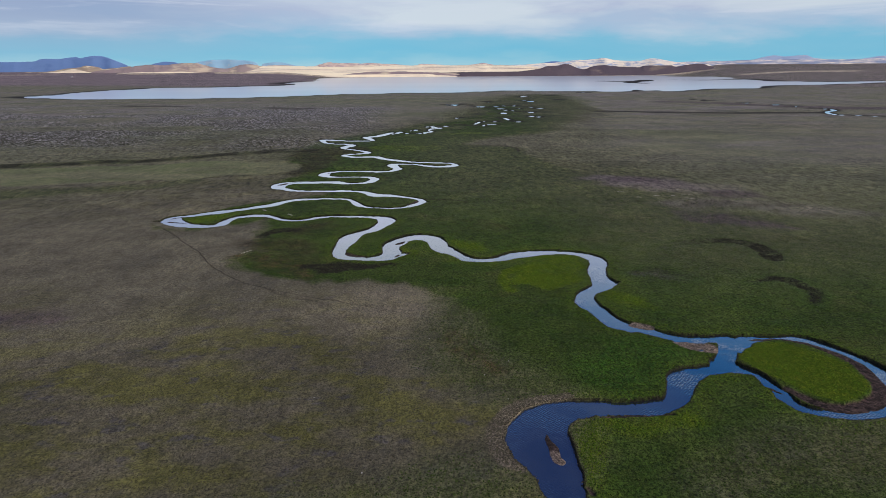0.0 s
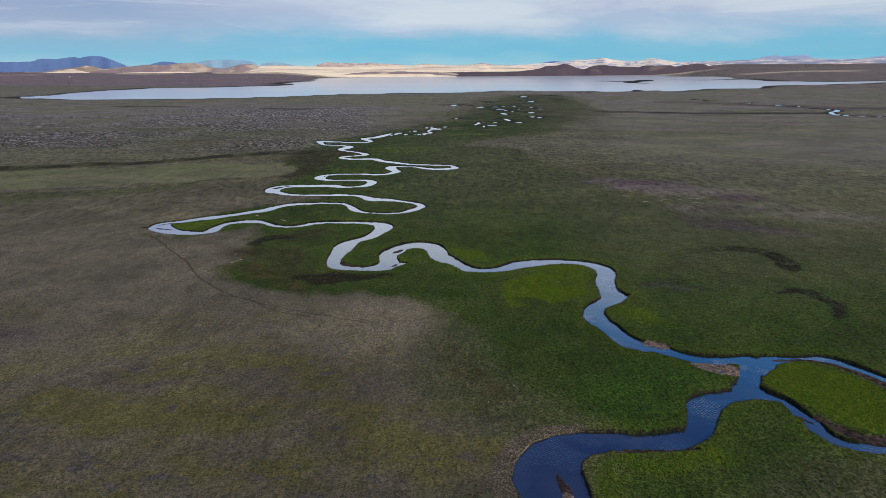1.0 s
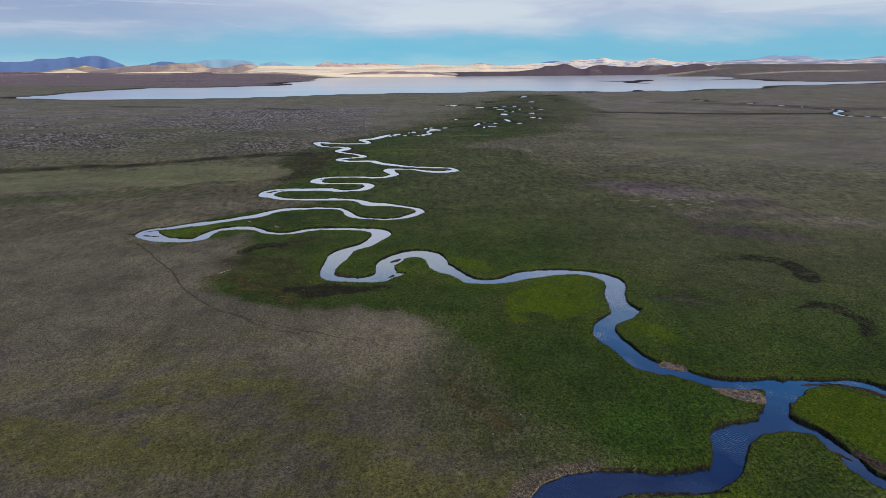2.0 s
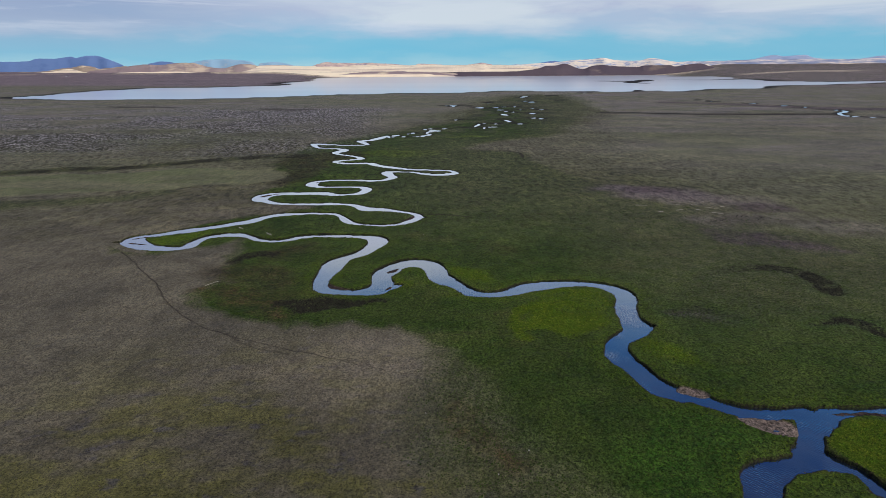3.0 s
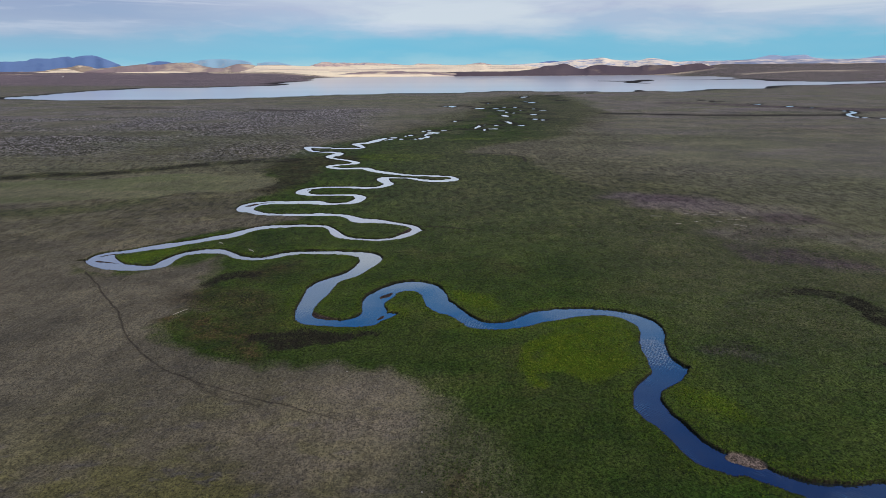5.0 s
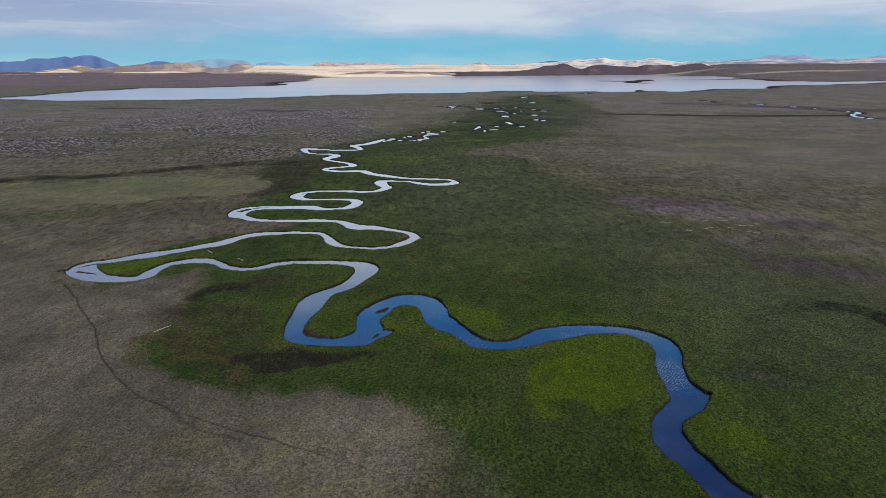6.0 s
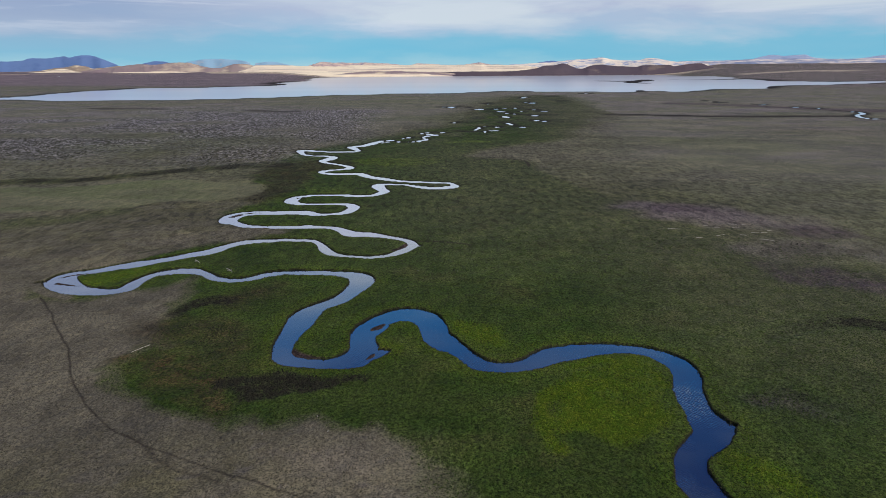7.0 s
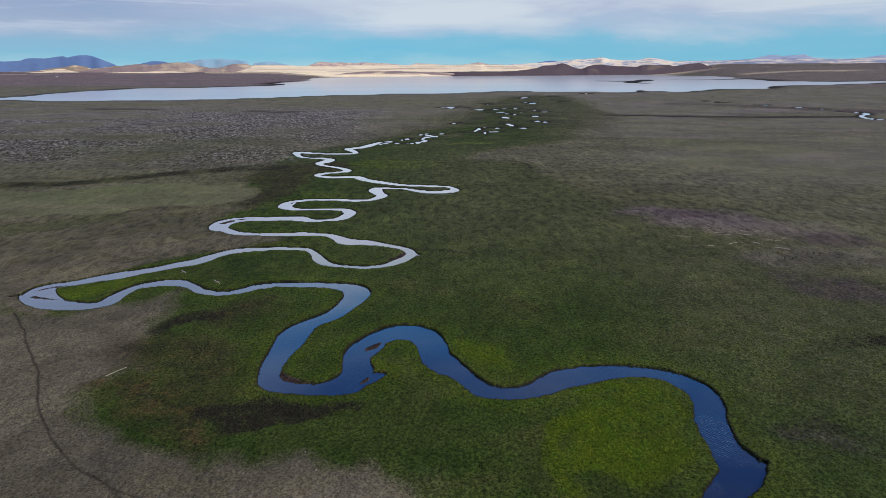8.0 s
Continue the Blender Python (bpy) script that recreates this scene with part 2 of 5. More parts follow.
LAKE_SHORE = [
    (-1090, 1427), (-1006, 1390), (-849, 1347), (-715, 1330), (-595, 1338), (-482, 1371), (-371, 1434), (-254, 1535), (-113, 1579), (37, 1608),
    (131, 1649), (202, 1717), (274, 1664), (410, 1641), (502, 1588), (570, 1695), (650, 1582), (801, 1742), (945, 1762), (1152, 1996),
    (1442, 2138), (1755, 2325), (2600, 2545), (2600, 2610), (1648, 2434), (1460, 2597), (1567, 2880), (1623, 3264), (1824, 3593), (2007, 4183),
    (1980, 4780), (1098, 4860), (124, 4900), (-365, 4880), (-966, 4645), (-966, 4252), (-716, 3394), (-759, 2776), (-644, 2558), (-666, 2362),
    (-892, 2204), (-1072, 2148), (-1124, 1900), (-1068, 1560), (-1090, 1462),
]
LAKE_ISLETS = [[(800, 2860, 110), (900, 2760, 150), (1020, 2900, 120), (1095, 3090, 90)], [(850, 2400, 70), (830, 2520, 90), (900, 2680, 110)],
               [(1220, 3060, 110), (1351, 2960, 130), (1560, 3050, 130)], [(1684, 4150, 200), (1908, 4190, 240), (2104, 4110, 260)],
               [(1045, 2195, 55), (1085, 2187, 55)]]
DITCH = [(241, 843.7, 9), (318, 823, 9), (418, 801.5, 10), (531, 800, 10)]
RUTS = [[(-597, 1053, 10), (-532, 1040, 12), (-468, 1020, 10)], [(-300, 972.6, 10), (-249, 950, 14), (-215, 953, 10)]]
VIOLET_BAND = [(420, 1080, 40), (498, 1027, 50), (575, 926, 60), (640, 885, 70), (800, 830, 70)]
PASTURE = [(-420, 300, 70), (-330, 326, 70), (-228, 346, 66), (-188, 352, 68), (-149, 364, 62), (-126, 362, 52), (-118, 360, 44)]
HOLLOW = [(-240, 285, 22), (-183, 300, 16), (-167, 304, 14), (-149, 322, 10)]
TAN_EDGE = [[(-108, 217, 3), (-116, 220.5, 3.5), (-122, 225.5, 4), (-126, 231, 5), (-128, 237, 7)], [(-129, 239, 10), (-119, 244.2, 10), (-106.5, 254.2, 7), (-92.1, 269.2, 5)], [(-92, 290.4, 7), (-75.2, 286.1, 9), (-65.2, 282.1, 5)],
            [(24.4, 94.3, 1.4), (18.8, 93.3, 2.0), (14.3, 91.0, 2.6), (10.8, 87.0, 3.0), (9.2, 82.6, 3.0), (9.2, 78.2, 2.8), (10.2, 75.2, 2.4), (12.2, 73.4, 1.2)]]
WORN_PATHS = [[(20.2, 455.6, 2.5), (41, 469.3, 2.5), (58.8, 453.9, 2.5), (59, 431.8, 2)], [(-16.6, 270.4, 1.6), (3.9, 266.6, 1.4), (11.8, 263.2, 1)],
                [(-54, 152.6, 0.4), (-46, 146, 0.3), (-36, 142.2, 0.3)]]
BARS = [    # gravel and mud bars, low over the water
    [(47.5, 126.6, 1.7), (49.3, 126.0, 3.1), (51.1, 125.0, 3.0), (52.3, 124.0, 1.0)],
    [(54.9, 116.8, 1.2), (57.2, 115.6, 3.8), (59.6, 114.5, 5.4), (61.2, 113.8, 5.2)],
    [(18.1, 82.4, 1.0), (18.4, 80.2, 1.9), (18.7, 77.4, 2.4), (19.0, 76.4, 1.4)],
    [(18.6, 77.0, 2.6), (19.0, 75.9, 2.6)], [(28.8, 87.4, 0.6), (35.4, 87.9, 1.1), (43.0, 88.3, 0.8)], [(22.0, 69.4, 0.9), (22.5, 68.1, 1.2)],
    [(65.4, 97.8, 1.2), (66.6, 96.6, 1.4), (67.6, 95.5, 0.9)], [(72.4, 118.6, 0.7), (74.9, 117.7, 1.0)],
]
BARS_DOWNSTREAM = [
    [(-17.7, 195.6, 1.7), (-16.3, 197.0, 2.5), (-14.9, 198.7, 1.4)], [(-17.4, 180.8, 0.9), (-16.4, 182.2, 1.7), (-15.7, 183.1, 0.9)],
    [(-35.0, 185.4, 1.0), (-33.7, 183.3, 2.3), (-30.3, 181.9, 1.4), (-27.9, 181.4, 0.7)],
    [(-17.7, 258.6, 1.8), (-14.9, 260.9, 2.4), (-13.4, 265.1, 2.6)], [(-93.3, 308.2, 3.6), (-91.0, 311.8, 3.6)],
    [(-88.6, 314.2, 2.4), (-84.5, 314.8, 2.6), (-82.5, 314.6, 1.6)], [(-72.8, 343.9, 2.2), (-69.8, 346.2, 2.8)],
    [(-119.1, 229.3, 2.2), (-113.8, 227.5, 1.2), (-109.2, 226.6, 0.8)], [(-121.5, 233.5, 0.8), (-118.5, 236.2, 1.5), (-113, 238.2, 0.9)],
]
ISLAND_SHORE = [(73.8, 118.1, 1.0), (81.9, 118.0, 1.9), (87.7, 113.5, 2.4), (90.6, 107.0, 3.2), (89.8, 100.3, 3.4), (87.8, 95.2, 3.6), (82.0, 91.0, 3.8), (76.0, 90.0, 3.2),
                (72.2, 92.0, 2.8), (69.6, 96.8, 1.8)]
ISLAND = [(66.0, 109.4), (70.0, 113.6), (74.6, 116.0), (79.8, 115.7), (84.6, 111.8), (88.3, 106.0), (87.6, 99.1), (85.9, 96.0), (81.1, 92.6), (77.1, 91.5), (73.9, 93.5), (71.0, 97.8), (67.2, 103.6)]
MEADOW = [  # edge of the green river meadow
    (20, -400), (-20, -200), (38, -120), (0, -60), (34, -8), (28, 36), (21, 60), (22.7, 83.7), (24.6, 92.2), (19.5, 94.6), (11, 100.5), (3.5, 108), (1, 119), (2, 133), (-3.5, 149), (-16.7, 157), (-32.5, 157.7),
    (-50.7, 159), (-70.8, 168), (-76, 176), (-67, 187), (-74, 211), (-75, 231), (-84, 222), (-105, 218), (-115, 220.5), (-126, 229), (-126, 240),
    (-109, 252), (-91, 266), (-65, 280), (-62, 286), (-91, 293), (-99, 301), (-99, 317), (-90, 330), (-95, 356), (-107, 377), (-116, 405),
    (-118, 467), (-116, 510), (-86, 554), (-43, 626), (9, 724), (45, 907), (86, 1103), (159, 1361),
]
MEADOW_EAST = [
    (306, 1452), (300, 1206), (243, 908), (175, 745), (131, 670), (120, 577), (93, 551), (63, 536), (30, 507), (19, 475), (45, 464), (62, 452), (65, 408), (78, 360), (105, 300), (125, 267), (150, 240),
    (190, 215), (260, 190), (330, 100), (330, -400),
]
PLAIN_EAST = [(60, 250), (40, 420), (120, 560), (330, 480), (420, 330), (330, 180), (180, 120), (110, 180)]
LOBE = [(40.9, 180.8), (29.3, 177.2), (23, 169.6), (19.4, 159.8), (19, 151.6), (27.6, 150.2), (38, 153.9), (43.7, 159.4), (46, 169.2), (46.4, 176.9)]
LOBE_RINGS = [[(19.5, 150, 3), (18.9, 157, 3.2), (20.5, 164.5, 3.4), (25.5, 168, 4), (31, 169, 4.5), (36, 167.5, 4)],
              [(27, 175.5, 2), (33, 177.6, 2.6), (39, 178.2, 3), (44, 174.5, 3), (45.2, 169, 2.6)]]
LUSH = [
    [(4.9, 196.8, 5.4), (8.6, 192.7, 7.8), (12.1, 188.8, 6.3)], [(48.3, 145.3, 5.3), (52.0, 141.2, 7.7), (54.2, 137.4, 5.0)],
    [(-53.9, 459, 19), (-30, 453, 37), (-10.9, 457, 28)], [(8, 560, 10), (26, 566, 14), (44, 560, 8)], [(60, 800, 12), (84, 830, 16), (110, 838, 12)], [(-17.0, 189.4, 3.8), (-11.5, 184.5, 3.7)],
    [(-112.5, 231.7, 7.3), (-106, 232, 11.3), (-101.3, 235.4, 8.4), (-96.1, 241.9, 5.6)], [(22, 70, 4), (25, 82, 5), (36, 85, 4), (46, 88, 4)],
]
PEAT = [[(-45, 172.5, 6), (-38.5, 170, 11), (-31, 170.3, 10), (-24.5, 171.8, 5.5), (-19, 173, 3)], [(-72.2, 204.3, 3.3), (-69.5, 210.6, 5.9), (-60.5, 213.9, 6.1)]]
RUSTY = [[(-74, 181, 5), (-66, 180, 9), (-58, 176.5, 11), (-51, 172, 10), (-45, 165, 8)], [(1, 122, 4), (4, 114, 7), (9, 107, 6)]]
DANK = [[(-78, 200, 8), (-66, 196, 15), (-54, 188, 17), (-46, 178, 13)], [(-60, 214, 12), (-50, 222, 9)], [(-92, 340, 12), (-88, 362, 20), (-92, 395, 30), (-100, 425, 36), (-80, 448, 40)]]
SCARS = [   # old cut-off bends, shallow and rushy
    [(78.2, 189, 5.3), (91.9, 195.3, 7), (103.9, 197.2, 7), (112.6, 193.4, 7), (114.4, 183.6, 8), (112.4, 177, 8)],
    [(60.9, 163.4, 5), (67.7, 165.1, 6), (72.7, 162.9, 5), (75.8, 158.7, 3.8)],
    [(93.3, 155.1, 3.8), (100.5, 157.3, 5.2), (105.5, 156.2, 5.8), (107.4, 150.3, 6), (106.3, 144.5, 4.9), (102, 139, 4)],
]
DARK_BAND = [(-420, 350, 22), (-277, 383, 18), (-253, 393, 17), (-222, 395, 15), (-196, 408, 13), (-171, 425, 16), (-141, 440, 19), (-112, 446, 26)]
GREY_PATCH = [(108, 262, 10), (122, 258, 20), (140, 254, 24), (160, 246, 22), (180, 238, 16)]
PURPLE = [(92, 322, 9), (113, 310, 20), (132, 298, 18), (150, 285, 12)]
HEATH = [[(-132, 131, 8), (-118, 130.5, 14), (-109, 130, 13), (-101, 128.5, 6)], [(107, 240, 6), (113, 229, 14), (123, 226, 18), (133, 218, 14), (142, 212, 8)],
         [(97, 312, 8), (108, 318, 16), (118, 314, 14), (122, 309, 8)], [(138, 273, 8), (147, 276, 16), (158, 274, 12)], [(61.5, 163.5, 3.5), (67, 165, 5.5), (72, 163, 4.5)]]
DRY_LENS = [(42, 68, 8), (54, 75, 13), (70, 79, 14), (86, 84, 10)]
TAN_PATCH = [(-33, 150.5), (-14.5, 153.5), (-6.1, 148.5), (-3.2, 138.5), (-7.4, 126.2), (-24.9, 126.4), (-36, 138)]
DEEP = [(25.5, 96.6), (26.8, 107.8), (37.2, 118.5), (48.2, 122.8), (55.0, 115.4), (60.5, 109.5), (47.8, 103.8), (44.6, 95.4), (36.9, 92.9)]
TRAIL = [(-116.3, 217.6, 0.7), (-108.4, 209.8, 0.6), (-100.6, 200.4, 0.6), (-92, 190.8, 0.6), (-83.5, 179.2, 0.55), (-76.4, 170.4, 0.5),
         (-65.8, 159.8, 0.45), (-57.5, 154.1, 0.45), (-48.9, 149.6, 0.4), (-35.1, 143.8, 0.4), (-23.7, 139, 0.35), (-13.2, 134.7, 0.3), (-6.9, 132.3, 0.3)]
WATER_Z = -0.45


# ---------------------------------------------------------------- plan arithmetic
def spline(rows, step):
    """Catmull-Rom through rows of numbers, resampled about every step metres."""
    p = np.array(rows, float)
    p = np.vstack([2 * p[0] - p[1], p, 2 * p[-1] - p[-2]])
    out = []
    for a, b, c, d in zip(p[:-3], p[1:-2], p[2:-1], p[3:]):
        n = max(2, int(math.hypot(*(c - b)[:2]) / step) + 1)
        t = np.linspace(0, 1, n, endpoint=False)[:, None]
        out.append(0.5 * (2 * b + (c - a) * t + (2 * a - 5 * b + 4 * c - d) * t ** 2 + (3 * b - a - 3 * c + d) * t ** 3))
    out.append(p[-2][None])
    return np.vstack(out)


def lattice(ix, iy, seed):
    h = (ix * 374761393 + iy * 668265263 + seed * 974711) & 0x7FFFFFFF
    h = ((h ^ (h >> 13)) * 1274126177) & 0x7FFFFFFF
    return ((h ^ (h >> 16)) & 0xFFFF) / 65535.0


def vnoise(x, y, size, seed):
    """Smooth noise from -1 to 1 with features about size metres across."""
    x, y = x / size, y / size
    ix, iy = np.floor(x).astype(np.int64), np.floor(y).astype(np.int64)
    fx, fy = x - ix, y - iy
    fx, fy = fx * fx * (3 - 2 * fx), fy * fy * (3 - 2 * fy)
    a, b = lattice(ix, iy, seed), lattice(ix + 1, iy, seed)
    c, d = lattice(ix, iy + 1, seed), lattice(ix + 1, iy + 1, seed)
    return 2 * ((a * (1 - fx) + b * fx) * (1 - fy) + (c * (1 - fx) + d * fx) * fy) - 1


def smooth(lo, hi, v):
    t = np.clip((v - lo) / (hi - lo), 0, 1)
    return t * t * (3 - 2 * t)


def stroke(X, Y, rows, reach=12.0, best=None):
    """Signed distance to a band of varying width (negative inside), good to reach metres."""
    best = np.full(X.shape, float(reach)) if best is None else best
    w = np.mean([r[2] for r in rows])
    s = spline(rows, max(0.25, w / 5))
    s[:, 2] = np.maximum(s[:, 2], 0.2)
    for i in range(0, len(s), 24):
        q = s[i:i + 25]
        m = reach + q[:, 2].max() / 2
        sel = np.nonzero((X > q[:, 0].min() - m) & (X < q[:, 0].max() + m) & (Y > q[:, 1].min() - m) & (Y < q[:, 1].max() + m))[0]
        for j in range(0, len(sel), 20000):
            k = sel[j:j + 20000]
            d = np.sqrt((X[k, None] - q[None, :, 0]) ** 2 + (Y[k, None] - q[None, :, 1]) ** 2) - q[None, :, 2] / 2
            best[k] = np.minimum(best[k], d.min(1))
    return best


def area(X, Y, corners, reach):
    """Signed distance to a closed outline (negative inside)."""
    p = np.array(corners, float)
    inside = np.zeros(X.shape, bool)
    best = np.full(X.shape, float(reach))
    lo, hi = p.min(0) - reach, p.max(0) + reach
    sel = np.nonzero((X > lo[0]) & (X < hi[0]) & (Y > lo[1]) & (Y < hi[1]))[0]
    x, y = X[sel], Y[sel]
    ins, b = np.zeros(x.shape, bool), np.full(x.shape, float(reach))
    for (ax, ay), (bx, by) in zip(p, np.roll(p, -1, 0)):
        dx, dy = bx - ax, by - ay
        t = np.clip(((x - ax) * dx + (y - ay) * dy) / (dx * dx + dy * dy), 0, 1)
        b = np.minimum(b, np.hypot(x - ax - t * dx, y - ay - t * dy))
        if dy:
            ins ^= ((ay > y) != (by > y)) & (x < ax + (y - ay) * dx / dy)
    best[sel] = np.where(ins, -b, b)
    return best


# ---------------------------------------------------------------- materials
def material(name):
    m = bpy.data.materials.new(name)
    m.use_nodes = True
    nt = m.node_tree
    bsdf = nt.nodes["Principled BSDF"]
    return m, nt, bsdf


def nnoise(nt, size, detail=4.0, rough=0.55, stretch=(1, 1, 1), offset=(0, 0, 0)):
    """Noise over world metres; size is the width of its features."""
    geo, mp, n = nt.nodes.new("ShaderNodeNewGeometry"), nt.nodes.new("ShaderNodeMapping"), nt.nodes.new("ShaderNodeTexNoise")
    mp.inputs["Scale"].default_value = [s / size for s in stretch]
    mp.inputs["Location"].default_value = offset
    n.inputs["Scale"].default_value, n.inputs["Detail"].default_value, n.inputs["Roughness"].default_value = 1.0, detail, rough
    nt.links.new(geo.outputs["Position"], mp.inputs["Vector"])
    nt.links.new(mp.outputs[0], n.inputs["Vector"])
    return n.outputs["Fac"]


def nrange(nt, value, lo, hi, a=0.0, b=1.0):
    n = nt.nodes.new("ShaderNodeMapRange")
    n.interpolation_type = "SMOOTHSTEP"
    for key, v in (("From Min", lo), ("From Max", hi), ("To Min", a), ("To Max", b)):
        n.inputs[key].default_value = v
    nt.links.new(value, n.inputs["Value"])
    return n.outputs[0]


def nmath(nt, op, a, b):
    n = nt.nodes.new("ShaderNodeMath")
    n.operation = op
    for i, v in enumerate((a, b)):
        if isinstance(v, (int, float)):
            n.inputs[i].default_value = v
        else:
            nt.links.new(v, n.inputs[i])
    return n.outputs[0]


def nmix(nt, fac, a, b, blend="MIX"):
    n = nt.nodes.new("ShaderNodeMix")
    n.data_type, n.blend_type = "RGBA", blend
    for key, v in (("Factor", fac), ("A", a), ("B", b)):
        if isinstance(v, (int, float)):
            n.inputs[key].default_value = v
        elif isinstance(v, tuple):
            n.inputs[key].default_value = (*v, 1)
        else:
            nt.links.new(v, n.inputs[key])
    return n.outputs["Result"]


def nattr(nt, name):
    n = nt.nodes.new("ShaderNodeAttribute")
    n.attribute_name = name
    return n.outputs["Fac"]


def nbump(nt, height, strength, distance, bsdf, normal=None):
    n = nt.nodes.new("ShaderNodeBump")
    n.inputs["Strength"].default_value, n.inputs["Distance"].default_value = strength, distance
    nt.links.new(height, n.inputs["Height"])
    if normal:
        nt.links.new(normal, n.inputs["Normal"])
    nt.links.new(n.outputs[0], bsdf.inputs["Normal"])
    return n.outputs[0]


def ground_material():
    m, nt, bsdf = material("steppe_ground")
    # dry steppe: grey-brown sward with olive and bare violet-grey patches
    dry = nmix(nt, nrange(nt, nnoise(nt, 26, 5, 0.6), 0.38, 0.64), (0.166, 0.150, 0.112), (0.130, 0.118, 0.090))
    dry = nmix(nt, nrange(nt, nnoise(nt, 7, 6, 0.65, (1, 1, 1), (31, 12, 0)), 0.54, 0.74, 0, 0.6), dry, (0.108, 0.095, 0.082))
    mossy = nmix(nt, nrange(nt, nnoise(nt, 15, 5, 0.6, (0.7, 1.3, 1), (7, 3, 0)), 0.40, 0.60), (0.118, 0.114, 0.042), (0.126, 0.112, 0.082))
    mossy = nmix(nt, nrange(nt, nnoise(nt, 5, 6, 0.6, (0.7, 1.2, 1), (19, 33, 0)), 0.56, 0.66, 0, 0.75), mossy, (0.084, 0.078, 0.088))
    dry = nmix(nt, nattr(nt, "olive"), dry, mossy)
    # river meadow
    green = nmix(nt, nrange(nt, nnoise(nt, 16, 5, 0.6, (1, 1, 1), (3, 9, 0)), 0.36, 0.64), (0.028, 0.055, 0.009), (0.050, 0.076, 0.016))
    green = nmix(nt, nrange(nt, nnoise(nt, 3.2, 5, 0.65, (1, 1, 1), (13, 5, 0)), 0.44, 0.70, 0, 0.45), green, (0.040, 0.048, 0.016))
    green = nmix(nt, nrange(nt, nnoise(nt, 24, 6, 0.6, (0.8, 1, 1), (17, 21, 0)), 0.52, 0.68, 0, 0.55), green, (0.078, 0.076, 0.028))
    lush = nmix(nt, nrange(nt, nnoise(nt, 2.6, 5, 0.6), 0.38, 0.66), (0.064, 0.124, 0.006), (0.116, 0.142, 0.009))
    green = nmix(nt, nattr(nt, "lush"), green, lush)
    green = nmix(nt, nattr(nt, "deep"), green, nmix(nt, nrange(nt, nnoise(nt, 2.2, 5, 0.65), 0.4, 0.6), (0.024, 0.066, 0.007), (0.040, 0.084, 0.011)))
    base = nmix(nt, nattr(nt, "meadow"), dry, green)
    fringe = nmath(nt, "MULTIPLY", nmath(nt, "MULTIPLY", nattr(nt, "meadow"), nmath(nt, "SUBTRACT", 1.0, nattr(nt, "meadow"))), 2.6)
    base = nmix(nt, fringe, base, nmix(nt, nrange(nt, nnoise(nt, 4, 5, 0.65, (1, 1, 1), (12, 40, 0)), 0.42, 0.58), (0.070, 0.079, 0.036), (0.104, 0.104, 0.062)))
    rust = nmix(nt, nrange(nt, nnoise(nt, 5, 6, 0.65, (0.7, 1, 1), (2, 14, 0)), 0.40, 0.60), (0.034, 0.034, 0.015), (0.088, 0.062, 0.030))
    base = nmix(nt, nattr(nt, "rust"), base, rust)
    moor = nmix(nt, nrange(nt, nnoise(nt, 160, 6, 0.6, (0.4, 1, 1)), 0.4, 0.62), (0.255, 0.200, 0.228), (0.205, 0.165, 0.194))
    base = nmix(nt, nattr(nt, "moor"), base, moor)
    # far plain's cover, paler and bluer with distance haze put into its colour
    base = nmix(nt, nattr(nt, "hazy_cover"), base, nmix(nt, nrange(nt, nnoise(nt, 70, 6, 0.65, (0.5, 1, 1)), 0.38, 0.62), (0.240, 0.236, 0.180), (0.274, 0.230, 0.288)))
    sage = nmix(nt, nrange(nt, nnoise(nt, 45, 6, 0.65, (0.4, 1, 1), (8, 1, 0)), 0.38, 0.62), (0.128, 0.140, 0.076), (0.172, 0.170, 0.108))
    base = nmix(nt, nattr(nt, "sage"), base, sage)
    base = nmix(nt, nattr(nt, "pasture"), base, nmix(nt, nrange(nt, nnoise(nt, 30, 6, 0.65, (0.4, 1, 1)), 0.38, 0.62), (0.140, 0.164, 0.076), (0.186, 0.184, 0.110)))
    base = nmix(nt, nattr(nt, "pale"), base, (0.62, 0.52, 0.42))
    base = nmix(nt, nattr(nt, "heath"), base, nmix(nt, nrange(nt, nnoise(nt, 4, 6, 0.7), 0.4, 0.6), (0.080, 0.058, 0.080), (0.122, 0.086, 0.102)))
    # stony ground, dark tufts between grey stones
    stones = nmix(nt, nrange(nt, nnoise(nt, 2.8, 4, 0.75, (1, 0.26, 1)), 0.48, 0.54), (0.055, 0.056, 0.052), (0.400, 0.375, 0.415))
    base = nmix(nt, nmath(nt, "MULTIPLY", nattr(nt, "stony"), 0.85), base, stones)
    base = nmix(nt, nattr(nt, "peat"), base, (0.020, 0.017, 0.017))
    base = nmix(nt, nattr(nt, "worn"), base, (0.034, 0.028, 0.024))
    base = nmix(nt, nattr(nt, "crumb"), base, nmix(nt, nrange(nt, nnoise(nt, 0.5, 5, 0.7, (1, 1, 1), (6, 2, 0)), 0.42, 0.58), (0.095, 0.080, 0.066), (0.235, 0.200, 0.162)))
    mud = nmix(nt, nrange(nt, nnoise(nt, 0.8, 6, 0.7), 0.4, 0.62), (0.028, 0.020, 0.021), (0.064, 0.044, 0.044))
    mud = nmix(nt, nattr(nt, "gravel"), mud, nmix(nt, nrange(nt, nnoise(nt, 0.35, 4, 0.7), 0.40, 0.60), (0.160, 0.124, 0.112), (0.200, 0.158, 0.142)))
    base = nmix(nt, nattr(nt, "mud"), base, mud)
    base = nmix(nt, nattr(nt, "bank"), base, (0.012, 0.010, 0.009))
    # grain of the sward: tufts and gaps, finer and fainter on the grazed steppe than in the meadow
    tuft = nnoise(nt, 0.7, 7, 0.8)
